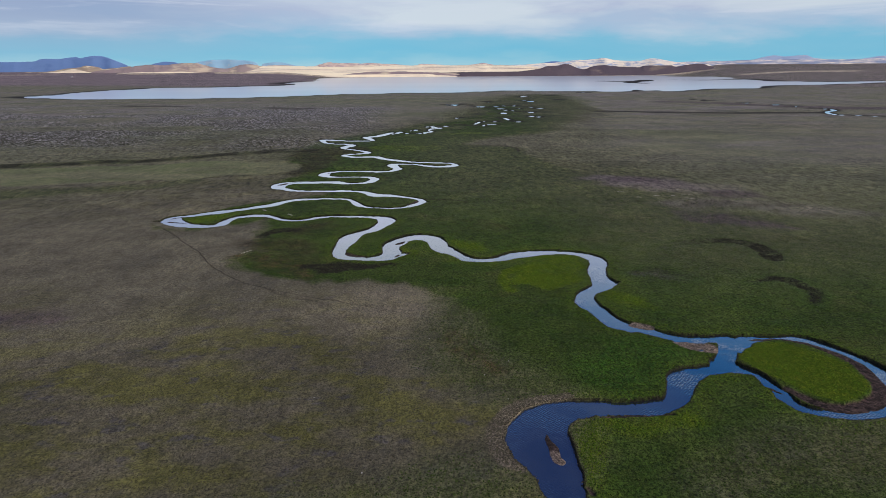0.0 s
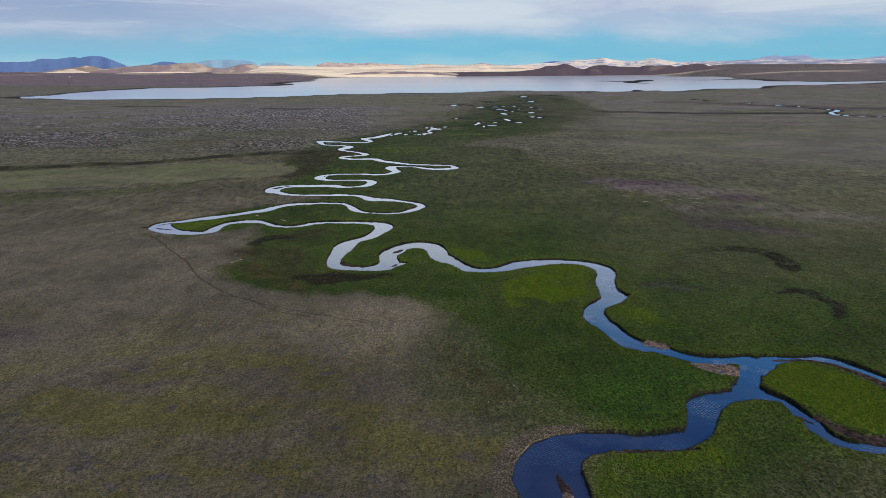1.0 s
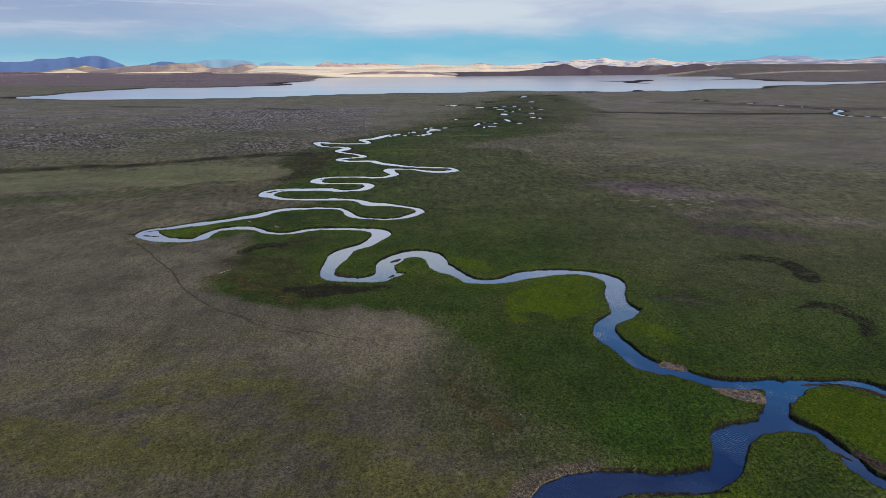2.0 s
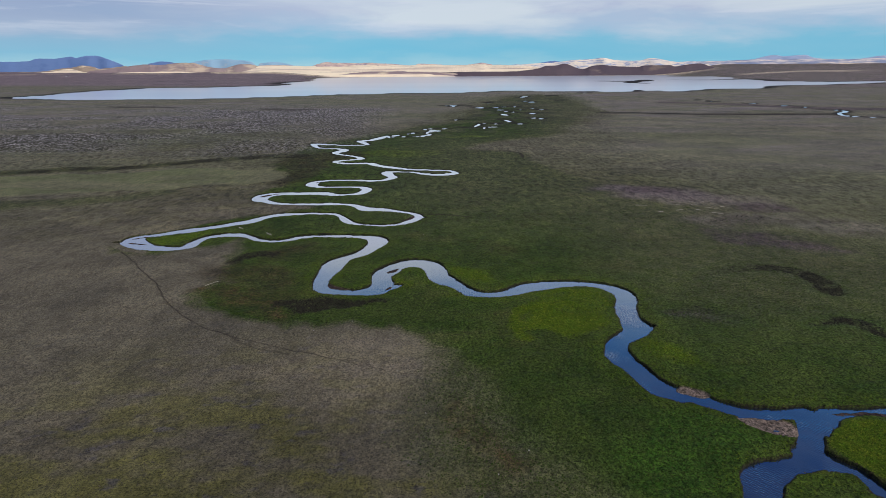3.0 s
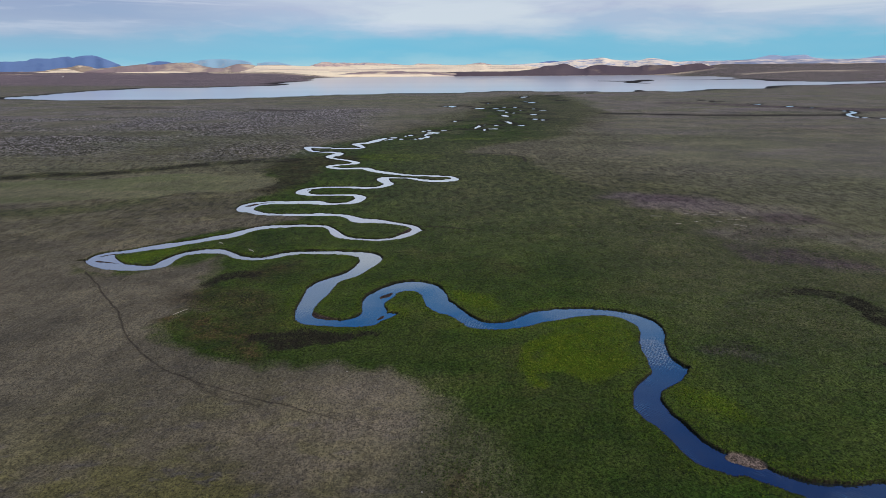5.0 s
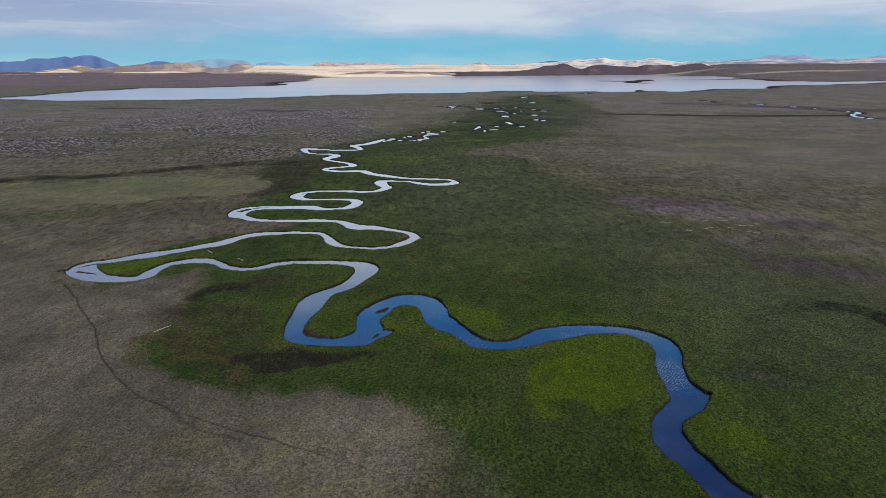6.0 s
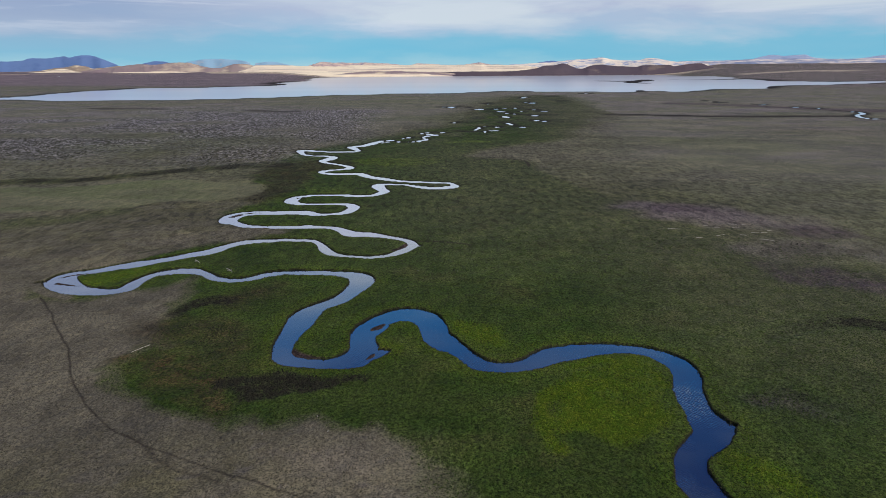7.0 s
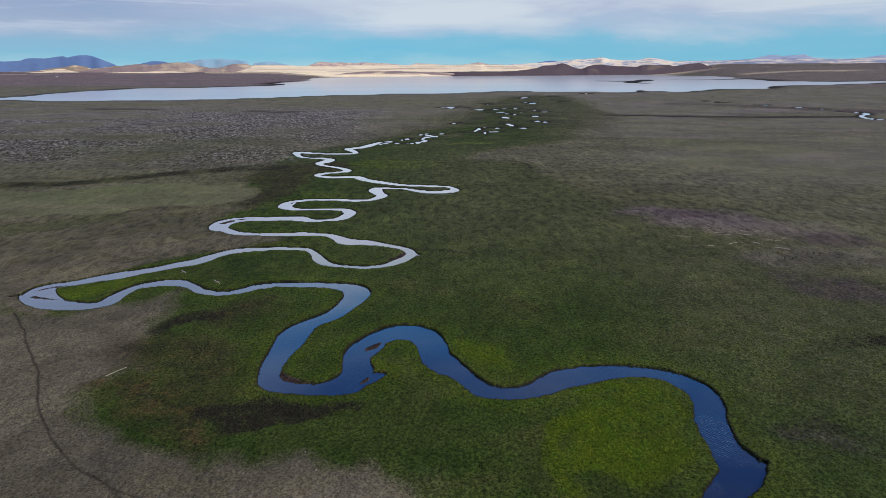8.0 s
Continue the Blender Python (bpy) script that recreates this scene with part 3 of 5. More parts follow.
    low = nmix(nt, nattr(nt, "meadow"), (0.62, 0.62, 0.64), (0.24, 0.27, 0.24))
    high = nmix(nt, nattr(nt, "meadow"), (1.14, 1.13, 1.11), (1.42, 1.40, 1.36))
    base = nmix(nt, 1.0, base, nmix(nt, nrange(nt, tuft, 0.36, 0.56), low, high), "MULTIPLY")
    speck = nnoise(nt, 0.32, 5, 0.75, (0.8, 1.1, 1), (41, 6, 0))
    base = nmix(nt, 1.0, base, nmix(nt, nrange(nt, speck, 0.40, 0.52), (0.50, 0.50, 0.53), (1.10, 1.09, 1.07)), "MULTIPLY")
    coarse = nmix(nt, nrange(nt, nnoise(nt, 0.65, 4, 0.65, (1, 0.7, 1), (5, 1, 2)), 0.42, 0.54), nmix(nt, nattr(nt, "meadow"), (0.80, 0.80, 0.82), (0.70, 0.71, 0.70)), nmix(nt, nattr(nt, "meadow"), (1.11, 1.10, 1.08), (1.20, 1.19, 1.15)))
    base = nmix(nt, 1.0, base, coarse, "MULTIPLY")
    broad = nmix(nt, nrange(nt, nnoise(nt, 34, 9, 0.72, (0.7, 1.0, 1), (9, 2, 4)), 0.36, 0.64), (0.80, 0.81, 0.83), (1.18, 1.175, 1.14))
    base = nmix(nt, 1.0, base, broad, "MULTIPLY")
    # taller clumps on the ungrazed plain farther off
    geo, sep = nt.nodes.new("ShaderNodeNewGeometry"), nt.nodes.new("ShaderNodeSeparateXYZ")
    nt.links.new(geo.outputs["Position"], sep.inputs[0])
    out_there = nmath(nt, "MULTIPLY", nrange(nt, sep.outputs["Y"], 170, 360, 0.35, 1.0), nmath(nt, "MULTIPLY", nrange(nt, nattr(nt, "hazy_cover"), 0.1, 0.6, 1.0, 0.3), nrange(nt, nattr(nt, "pasture"), 0.1, 0.7, 1.0, 0.45)))
    clump = nrange(nt, nnoise(nt, 3.2, 4, 0.7, (1, 0.5, 1), (11, 27, 0)), 0.50, 0.56, 0, 0.68)
    base = nmix(nt, nmath(nt, "MULTIPLY", clump, out_there), base, nmix(nt, 1.0, base, (0.28, 0.28, 0.30), "MULTIPLY"))
    clear = nrange(nt, nnoise(nt, 6.5, 4, 0.7, (1, 0.4, 1), (3, 51, 0)), 0.52, 0.60, 0, 0.7)
    base = nmix(nt, nmath(nt, "MULTIPLY", clear, out_there), base, nmix(nt, 1.0, base, (1.45, 1.42, 1.36), "MULTIPLY"))
    drift = nrange(nt, nnoise(nt, 22, 5, 0.7, (1, 0.35, 1), (13, 17, 0)), 0.52, 0.60, 0, 0.45)
    base = nmix(nt, nmath(nt, "MULTIPLY", drift, nrange(nt, sep.outputs["Y"], 350, 800, 0.0, 1.0)), base, nmix(nt, 1.0, base, (0.55, 0.58, 0.56), "MULTIPLY"))
    nt.links.new(base, bsdf.inputs["Base Color"])
    bsdf.inputs["Roughness"].default_value = 0.95
    bsdf.inputs["Specular IOR Level"].default_value = 0.15
    first = nbump(nt, tuft, 0.8, 0.16, bsdf)
    nbump(nt, nnoise(nt, 1.3, 5, 0.65, (0.8, 1.2, 1), (2, 8, 0)), 0.75, 0.34, bsdf, first)
    return m


def water_material(name, size, strength, rough, gloss=3.4, cloud_sheen=None):
    """Clear dark water under a glossy surface, ruffled by gusts."""
    m, nt, bsdf = material(name)
    bed = nmix(nt, nrange(nt, nnoise(nt, 5 * size, 4), 0.40, 0.65), (0.006, 0.015, 0.036), (0.011, 0.019, 0.036))
    nt.links.new(bed, bsdf.inputs["Base Color"])
    # near-white base paints bright cloud reflection into the lake's colour
    if cloud_sheen:
        nt.links.new(nmix(nt, nrange(nt, nnoise(nt, 60 * size, 4, 0.6, (0.25, 1.6, 1)), 0.36, 0.66), cloud_sheen, tuple(0.9 * c for c in cloud_sheen)), bsdf.inputs["Base Color"])
    bsdf.inputs["Roughness"].default_value = 0.1
    bsdf.inputs["IOR"].default_value = 1.33
    top, fres, mix = nt.nodes.new("ShaderNodeBsdfGlossy"), nt.nodes.new("ShaderNodeFresnel"), nt.nodes.new("ShaderNodeMixShader")
    top.inputs["Color"].default_value = (0.93, 0.94, 0.97, 1)
    top.inputs["Roughness"].default_value = rough
    fres.inputs["IOR"].default_value = gloss
    gust = nrange(nt, nnoise(nt, 13 * size, 3, 0.6, (1, 1, 1), (2, 6, 0)), 0.44, 0.62, 0.05, 1.0)
    wave, geo = nt.nodes.new("ShaderNodeTexWave"), nt.nodes.new("ShaderNodeNewGeometry")
    wave.bands_direction = "DIAGONAL"
    wave.inputs["Scale"].default_value, wave.inputs["Distortion"].default_value = 0.85 / size, 5.0
    wave.inputs["Detail"].default_value, wave.inputs["Detail Scale"].default_value = 3.0, 1.6
    nt.links.new(geo.outputs["Position"], wave.inputs["Vector"])
    ripple = nmath(nt, "ADD", nmath(nt, "MULTIPLY", wave.outputs["Fac"], 0.5), nnoise(nt, 0.4 * size, 3, 0.5, (0.6, 1.2, 1)))
    # the wind only reaches the open reach upstream
    sep = nt.nodes.new("ShaderNodeSeparateXYZ")
    nt.links.new(geo.outputs["Position"], sep.inputs[0])
    ripple = nmath(nt, "MULTIPLY", ripple, nmath(nt, "MULTIPLY", gust, nrange(nt, sep.outputs["Y"], 160, 195, 1.0, 0.08)))
    normal = nbump(nt, ripple, strength, 0.055 * size, bsdf)
    for n in (top, fres):
        nt.links.new(normal, n.inputs["Normal"])
    if cloud_sheen:
        mix.inputs[0].default_value = 0.4
    else:
        lw = nt.nodes.new("ShaderNodeLayerWeight")
        lw.inputs["Blend"].default_value = 0.5
        nt.links.new(normal, lw.inputs["Normal"])
        skim = nrange(nt, lw.outputs["Facing"], 0.60, 0.86, 0.40, 0.84)
        nt.links.new(nmath(nt, "MAXIMUM", fres.outputs[0], skim), mix.inputs[0])
    nt.links.new(bsdf.outputs[0], mix.inputs[1])
    nt.links.new(top.outputs[0], mix.inputs[2])
    nt.links.new(mix.outputs[0], nt.nodes["Material Output"].inputs["Surface"])
    return m


def hill_material(name, a, b, c, size, relief=0.25, streak=(1, 0.6, 2.5), gully=0.53):
    """Rock and sand slopes: two ground colours in drifts and a third in gullies; some include painted shade or haze."""
    m, nt, bsdf = material(name)
    base = nmix(nt, nrange(nt, nnoise(nt, size, 6, 0.6, streak), 0.40, 0.62), a, b)
    base = nmix(nt, nrange(nt, nnoise(nt, size * 0.45, 6, 0.65, streak, (4, 8, 1)), gully, gully + 0.13, 0, 0.85), base, c)
    nt.links.new(base, bsdf.inputs["Base Color"])
    bsdf.inputs["Roughness"].default_value = 1.0
    bsdf.inputs["Specular IOR Level"].default_value = 0.0
    nbump(nt, nnoise(nt, size * 0.3, 6, 0.65), relief, size * 0.10, bsdf)
    return m


GROUND = ground_material()
RIVER_WATER = water_material("river_water", 1.0, 0.36, 0.05, 4.2)
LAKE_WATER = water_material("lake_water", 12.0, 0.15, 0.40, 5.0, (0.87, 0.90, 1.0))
# third sand colour paints long cloud-shadow streaks over the pale slopes
SAND = hill_material("pale_sand", (0.90, 0.79, 0.62), (0.82, 0.70, 0.56), (0.44, 0.35, 0.33), 260, 0.06, (0.13, 2.5, 14.0), 0.50)
MESA = hill_material("mesa_rock", (0.66, 0.52, 0.46), (0.46, 0.36, 0.37), (0.26, 0.24, 0.32), 90, 0.3, (0.9, 1, 3.0))
# ridge colour is darkened for cloud shade and tinted violet for distance haze
BROWN = hill_material("shaded_brown_rock", (0.100, 0.080, 0.104), (0.120, 0.096, 0.114), (0.20, 0.158, 0.145), 420, 0.15, (0.5, 0.5, 1.4), 0.57)
DUSKY = hill_material("dusky_slope", (0.26, 0.200, 0.225), (0.32, 0.255, 0.262), (0.58, 0.48, 0.38), 420, 0.15, (0.5, 0.5, 1.6))
# violet-brown ground whose bluer tint is painted distance haze
VIOLET = hill_material("violet_haze_plain", (0.162, 0.134, 0.168), (0.202, 0.168, 0.196), (0.30, 0.24, 0.20), 260, 0.1, (0.2, 1.0, 9.0))
TAN = hill_material("tan_slope", (0.27, 0.22, 0.19), (0.35, 0.28, 0.23), (0.80, 0.68, 0.50), 130, 0.25, (0.6, 1.0, 4.0))
# distance haze is painted into the next three mountain colours
BLUE = hill_material("blue_haze_mountain", (0.135, 0.222, 0.46), (0.150, 0.240, 0.48), (0.12, 0.200, 0.43), 500, 0.08)
FAINT = hill_material("faint_haze_mountain", (0.28, 0.46, 0.65), (0.30, 0.48, 0.67), (0.40, 0.50, 0.62), 240, 0.1)
HAZE = hill_material("violet_haze_mountain", (0.32, 0.40, 0.60), (0.36, 0.43, 0.62), (0.50, 0.52, 0.62), 200, 0.1, (0.6, 1, 3.0))
# blue third colour paints the shadow bands on these pale sand slopes
WHITE = hill_material("pale_slope_blue_shade", (0.80, 0.71, 0.63), (0.68, 0.63, 0.62), (0.25, 0.32, 0.52), 120, 0.15, (0.6, 1, 4.0), 0.49)
MOTTLED = hill_material("mottled_slope", (0.27, 0.31, 0.46), (0.72, 0.64, 0.62), (0.22, 0.28, 0.45), 80, 0.15, (0.4, 1, 6.0), 0.49)


# ---------------------------------------------------------------- ground: one sheet from behind the camera to the hills
def build_ground():
    rows = list(np.linspace(-1500, -60, 22)) + list(np.linspace(-40, 54, 40))
    y = 55.0
    while y < 5240:
        rows.append(y)
        d = max(62.0, y - 80)
        y += min(60.0, max(0.28, 1.45 * d * d / (62 * 968)))
    rows.append(5240.0)
    yy = np.array(rows)
    u = np.linspace(-1, 1, 1301)
    u = 0.74 * u + 0.26 * u ** 3
    half = np.sqrt((0.90 * yy) ** 2 + 75 ** 2)
    skirt = np.array([150.0, 500.0, 1500.0, 4000.0])
    X = np.hstack([-half[:, None] - skirt[::-1][None], half[:, None] * u[None, :], half[:, None] + skirt[None]])
    ny, nx = X.shape
    X, Y = X.ravel(), np.repeat(yy, nx)
    dist = np.maximum(62.0, Y - 80)
    cell = np.maximum(0.28, 1.45 * dist * dist / (62 * 968))

    # wavering makes every traced edge uneven
    sway = smooth(300, 170, Y)
    wx = X + sway * (0.24 * vnoise(X, Y, 2.2, 1) + 0.10 * vnoise(X, Y, 0.8, 2)) + (1 - sway) * 0.35 * vnoise(X, Y, 7, 5)
    wy = Y + sway * (0.24 * vnoise(X, Y, 2.2, 3) + 0.10 * vnoise(X, Y, 0.8, 4)) + (1 - sway) * 0.5 * vnoise(X, Y, 7, 6)
    wet = np.full(X.shape, 12.0)
    for rows_ in RIVER.values():
        stroke(wx, wy, [(a, b, max(w * (0.90 if b > 235 else 1.0), 3.6 if b > 400 else 0)) for a, b, w in rows_], 12, wet)
    for rows_ in SPURS:
        stroke(wx, wy, rows_, 12, wet)
    px, py = X + 3.5 * vnoise(X, Y, 9, 8), Y + 8 * vnoise(X, Y, 13, 9)
    for a, b, c, d, w in POOLS + FAR_POOLS + CREEK_POOLS:
        mx, my = (a + c) / 2 + 2, (b + d) / 2
        stroke(px, py, [(a - 2, b, w * 0.30), (mx, my + 3, w * 0.58), (c + 2, d, w * 0.32)], 12, wet)
    stroke(wx, wy, MARSH_CHANNEL, 12, wet)
    stroke(wx, wy, CREEK, 12, wet)
    lake = area(X + 18 * vnoise(X, Y, 90, 11), Y + 26 * vnoise(X, Y, 140, 12), LAKE_SHORE, 400)
    islets = np.full(X.shape, 60.0)
    for rows_ in LAKE_ISLETS:
        stroke(X, Y, rows_, 60, islets)
    lake = np.maximum(lake, -islets)
    island = area(wx, wy, ISLAND, 8)
    wet = np.maximum(wet, -island)
    bars = np.full(X.shape, 6.0)
    for rows_ in BARS + BARS_DOWNSTREAM + [ISLAND_SHORE]:
        stroke(wx, wy, rows_, 6, bars)
    bars = np.where(island < 0.3, 6.0, bars)
    pebbles = np.full(X.shape, 6.0)
    for rows_ in BARS[:2] + BARS[3:4]:
        stroke(wx, wy, rows_, 6, pebbles)

    # relief of the dry land
    Z = 0.10 * vnoise(X, Y, 1.6, 21) + 0.13 * vnoise(X, Y, 5, 22) + 0.16 * vnoise(X, Y, 19, 23)
    Z += np.where(Y > 160, 0.5 * vnoise(X, Y, 90, 24), 0) * smooth(160, 500, Y)
    scars = np.full(X.shape, 10.0)
    for rows_ in SCARS:
        stroke(wx, wy, rows_, 10, scars)
    Z -= 0.32 * smooth(1.0, -2.5, scars)
    Z += 34 * smooth(2300, 5000, Y) * smooth(-800, -1500, X) + 62 * smooth(2700, 5200, Y) * smooth(1700, 2600, X)
    Z += smooth(4880, 5230, Y) * 26
    Z = np.maximum(Z, -0.22)
    flat = smooth(215, 330, Y) * smooth(11, 3, wet)
    Z = Z * (1 - flat) + flat * (-0.23 + 0.25 * Z)
    trail = stroke(X + 0.5 * vnoise(X, Y, 6, 74), Y + 0.5 * vnoise(X, Y, 6, 75), TRAIL, 4)
    paths = np.full(X.shape, 6.0)
    for rows_ in WORN_PATHS:
        stroke(wx, wy, rows_, 6, paths)
    ditch = stroke(X, Y, DITCH, 30)
    ruts = np.full(X.shape, 30.0)
    for rows_ in RUTS:
        stroke(X, Y + 8 * vnoise(X, Y, 40, 15), rows_, 30, ruts)
    heath = np.full(X.shape, 20.0)
    for rows_ in HEATH:
        stroke(X + 4 * vnoise(X, Y, 8, 16), Y + 4 * vnoise(X, Y, 9, 17), rows_, 20, heath)
    heath = 0.85 * smooth(4, -6, heath) * (0.75 + 0.25 * vnoise(X, Y, 3, 18))
    deep = 0.9 * smooth(3, -5, area(X + 2.5 * vnoise(X, Y, 6, 19), Y + 3 * vnoise(X, Y, 6, 20), DEEP, 12))
    Z -= 0.05 * smooth(0.1, -0.15, trail)
    # river bed and lake bed
    k = np.clip(0.28 - 0.06 * smooth(200, 300, Y) - wet / cell, 0, 1)
    k = np.where(wet >= 11.9, 0, k)
    Z = Z * (1 - k) - 1.5 * k
    lc = np.maximum(0.45 * cell, 20)
    k2 = np.clip(0.5 - lake / lc, 0, 1)
    k2 = np.where(lake >= 390, 0, k2)
    Z = Z * (1 - k2) - 1.5 * k2
    kb = smooth(0.25, -0.35, bars)
    Z = Z * (1 - kb) + kb * (WATER_Z + 0.09 + 0.06 * vnoise(X, Y, 0.9, 31) + 0.06 * vnoise(X, Y, 3, 32))

    # cover of the ground
    meadow = area(X + 3 * vnoise(X, Y, 11, 41) + 1.5 * vnoise(X, Y, 4, 42), Y + 4 * vnoise(X, Y, 13, 43) + 2 * vnoise(X, Y, 4, 44), MEADOW + MEADOW_EAST, 60)
    far = smooth(520, 660, Y)
    meadow = meadow + far * (12 * vnoise(X, 0.7 * Y, 70, 91) + 9 * vnoise(X, Y, 26, 92))
    reachy = 7 * far + 2.2 + 0.010 * dist + 13 * smooth(150, 120, Y) * smooth(45, 20, X) * smooth(60, 90, Y) + 40 * smooth(40, 160, X - 0.25 * (Y - 250)) * smooth(150, 330, Y)
    reachy *= 1 - 0.25 * smooth(138, 146, Y) * smooth(178, 166, Y) * smooth(6, -6, X)
    mw = smooth(1, -1, meadow / reachy) * (1 - 0.20 * smooth(185, 330, Y) * smooth(620, 450, Y) * smooth(-70, 30, X)) * (1 - 0.24 * smooth(25, 90, X - 0.1 * (Y - 150)) * smooth(130, 200, Y))
    mw *= 1 - far * np.clip(0.12 + 0.45 * vnoise(X, 0.5 * Y, 46, 93) + 0.3 * vnoise(X, Y, 17, 94), 0, 0.85)
    mw *= 1 - 0.42 * smooth(7, -8, stroke(X + 4 * vnoise(X, Y, 9, 35), Y + 4 * vnoise(X, Y, 9, 36), DRY_LENS, 20)) * (0.8 + 0.2 * vnoise(X, Y, 4, 37))
    plain = area(X + 20 * vnoise(X, Y, 60, 61), Y + 30 * vnoise(X, Y, 80, 62), PLAIN_EAST, 160)
    mw = np.maximum(mw, 0.55 * smooth(70, -90, plain) * smooth(440, 330, Y) * (0.75 + 0.25 * vnoise(X, 2 * Y, 90, 63)))
    mw = np.maximum(mw, 0.5 * smooth(9, -8, stroke(X + 4 * vnoise(X, Y, 9, 33), Y + 4 * vnoise(X, Y, 9, 34), [(-24, 54, 14), (-6, 62, 18), (7, 71, 10)], 20)))
    band = stroke(wx, wy, DARK_BAND, 30)
    mw = np.maximum(mw, 0.85 * smooth(5, -3, band))
    mw = np.maximum(mw, 0.5 * smooth(-0.1, 0.7, vnoise(X, 2.2 * Y, 260, 45)) * smooth(200, 420, Y))
    lush = 0.85 * smooth(2.0, -4.0, area(X + 2.5 * vnoise(X, Y, 6, 46), Y + 4 * vnoise(X, Y, 8, 47), LOBE, 12))
    lush *= 0.55 + 0.45 * smooth(-0.3, 0.5, vnoise(X, Y, 12, 48))
    ring = np.full(X.shape, 14.0)
    for rows_ in LOBE_RINGS:
        stroke(X + 1.2 * vnoise(X, Y, 4, 77), Y + 1.8 * vnoise(X, Y, 5, 78), rows_, 14, ring)
    lush = np.maximum(lush, 0.95 * smooth(1.8, -1.8, ring) * (0.8 + 0.2 * vnoise(X, Y, 2, 79)))
    ls = np.full(X.shape, 14.0)
    for rows_ in LUSH:
        stroke(X + 1.5 * vnoise(X, Y, 5, 49), Y + 2 * vnoise(X, Y, 6, 50), rows_, 14, ls)
    lush = np.maximum(lush, 0.6 * smooth(3, -3, ls))
    lush = np.maximum(lush, smooth(0.4, -0.6, island))
    lush = np.maximum(lush, 0.20 * smooth(8, 1.0, np.abs(wet)) * (wet > 0) * (meadow < 0))
    peat = np.full(X.shape, 10.0)
    for rows_ in PEAT:
        stroke(X + 2 * vnoise(X, Y, 4, 51), Y + 2.5 * vnoise(X, Y, 5, 52), rows_, 10, peat)
    peat = smooth(1.5, -2.0, peat) * (0.72 + 0.28 * vnoise(X, Y, 1.2, 59))
    dank = np.full(X.shape, 30.0)
    for rows_ in DANK:
        stroke(X + 3 * vnoise(X, Y, 9, 81), Y + 4 * vnoise(X, Y, 11, 82), rows_, 30, dank)
    peat = np.maximum(peat, 0.42 * smooth(4, -6, dank) * (0.7 + 0.3 * vnoise(X, Y, 3, 83)))
    rust = 0.72 * smooth(5, -5, dank) * (0.7 + 0.3 * vnoise(X, Y, 6, 85))
    for rows_ in RUSTY:
        rusty = stroke(X + 2.5 * vnoise(X, Y, 5, 87), Y + 3 * vnoise(X, Y, 6, 88), rows_, 14)
        rust = np.maximum(rust, 0.95 * smooth(3, -3, rusty) * np.clip(0.75 + 0.5 * vnoise(X, Y, 2.5, 89), 0, 1))
    rust = np.maximum(rust, 0.45 * smooth(5, -3, band) * (0.7 + 0.3 * vnoise(X, Y, 9, 90)))
    old = np.clip(0.68 + 0.42 * vnoise(X, Y, 2.2, 53) + 0.25 * vnoise(X, Y, 0.8, 66), 0, 1) * (1 - 0.25 * smooth(110, 100, X) * smooth(172, 182, Y))
    old = np.where(X < 82, np.maximum(old, 0.55), old) * np.where((X < 82) & (Y > 175), 0.8, 1)
    peat = np.maximum(peat, (0.36 + 0.52 * smooth(90, 106, X)) * smooth(1.2, -1.8, scars) * old)
    peat = np.maximum(peat, 0.7 * smooth(2, -2.5, band) * smooth(-0.5, 0.5, vnoise(X, Y, 12, 54)))
    past = stroke(X + 5 * vnoise(X, Y, 20, 71), Y + 5 * vnoise(X, Y, 22, 72), PASTURE, 30)
    mw = np.where(meadow > -2, mw * (1 - smooth(1.5, -1.5, past)), mw)
    tan = np.full(X.shape, 10.0)
    for rows_ in TAN_EDGE:
        stroke(wx, wy, rows_, 10, tan)
    mw *= 1 - smooth(1.0, -0.6, tan) * (wet > 0.3)
    hollow = stroke(X, Y + 5 * vnoise(X, Y, 18, 73), HOLLOW, 30)
    mw = np.maximum(mw, 0.7 * smooth(8, -8, hollow))
    worn = np.maximum(0.85 * smooth(0.06, -0.14, trail), 0.85 * smooth(0.7, -0.6, paths))
    worn = np.maximum(worn, smooth(15.0, 3.0, ditch) * (Y < 1000))
    worn = np.maximum(worn, 0.8 * smooth(15.0, 2.0, ruts))
    olive = smooth(150, 98, Y + 0.06 * X + 16 * vnoise(X, Y, 30, 76)) + 0.45 * smooth(-0.1, 0.6, vnoise(X, Y, 120, 55)) * smooth(180, 320, Y)
    stony = smooth(430, 560, Y - 0.12 * X) * smooth(1150, 900, Y) * smooth(-40, -150, X) * smooth(-0.85, 0.05, 0.7 * vnoise(0.5 * X, Y, 110, 56) + 0.6 * vnoise(0.6 * X, Y, 45, 86))
    moor = smooth(1900, 2300, Y + 0.25 * X) * (1 - k2)
    violet = smooth(20, -20, stroke(X, Y + 12 * vnoise(X, Y, 50, 70), VIOLET_BAND, 30))
    moor = np.maximum(moor, 0.7 * violet)
    heath = np.maximum(heath, 0.72 * violet)
    moor = np.maximum(moor, 0.5 * smooth(60, -60, np.abs(Y - 560 - 0.3 * X) - 130) * smooth(130, 330, X) * smooth(-0.4, 0.5, vnoise(X, 1.6 * Y, 190, 57)))
    reddish = 0.85 * smooth(14, -8, stroke(X + 6 * vnoise(X, Y, 12, 68), Y + 8 * vnoise(X, Y, 12, 69), PURPLE, 24)) * (0.85 + 0.15 * vnoise(X, Y, 7, 95))
    moor = np.maximum(moor, reddish)
    peat = np.maximum(peat, 0.28 * reddish)
    grey = stroke(X + 5 * vnoise(X, Y, 14, 96), Y + 7 * vnoise(X, Y, 14, 97), GREY_PATCH, 24)
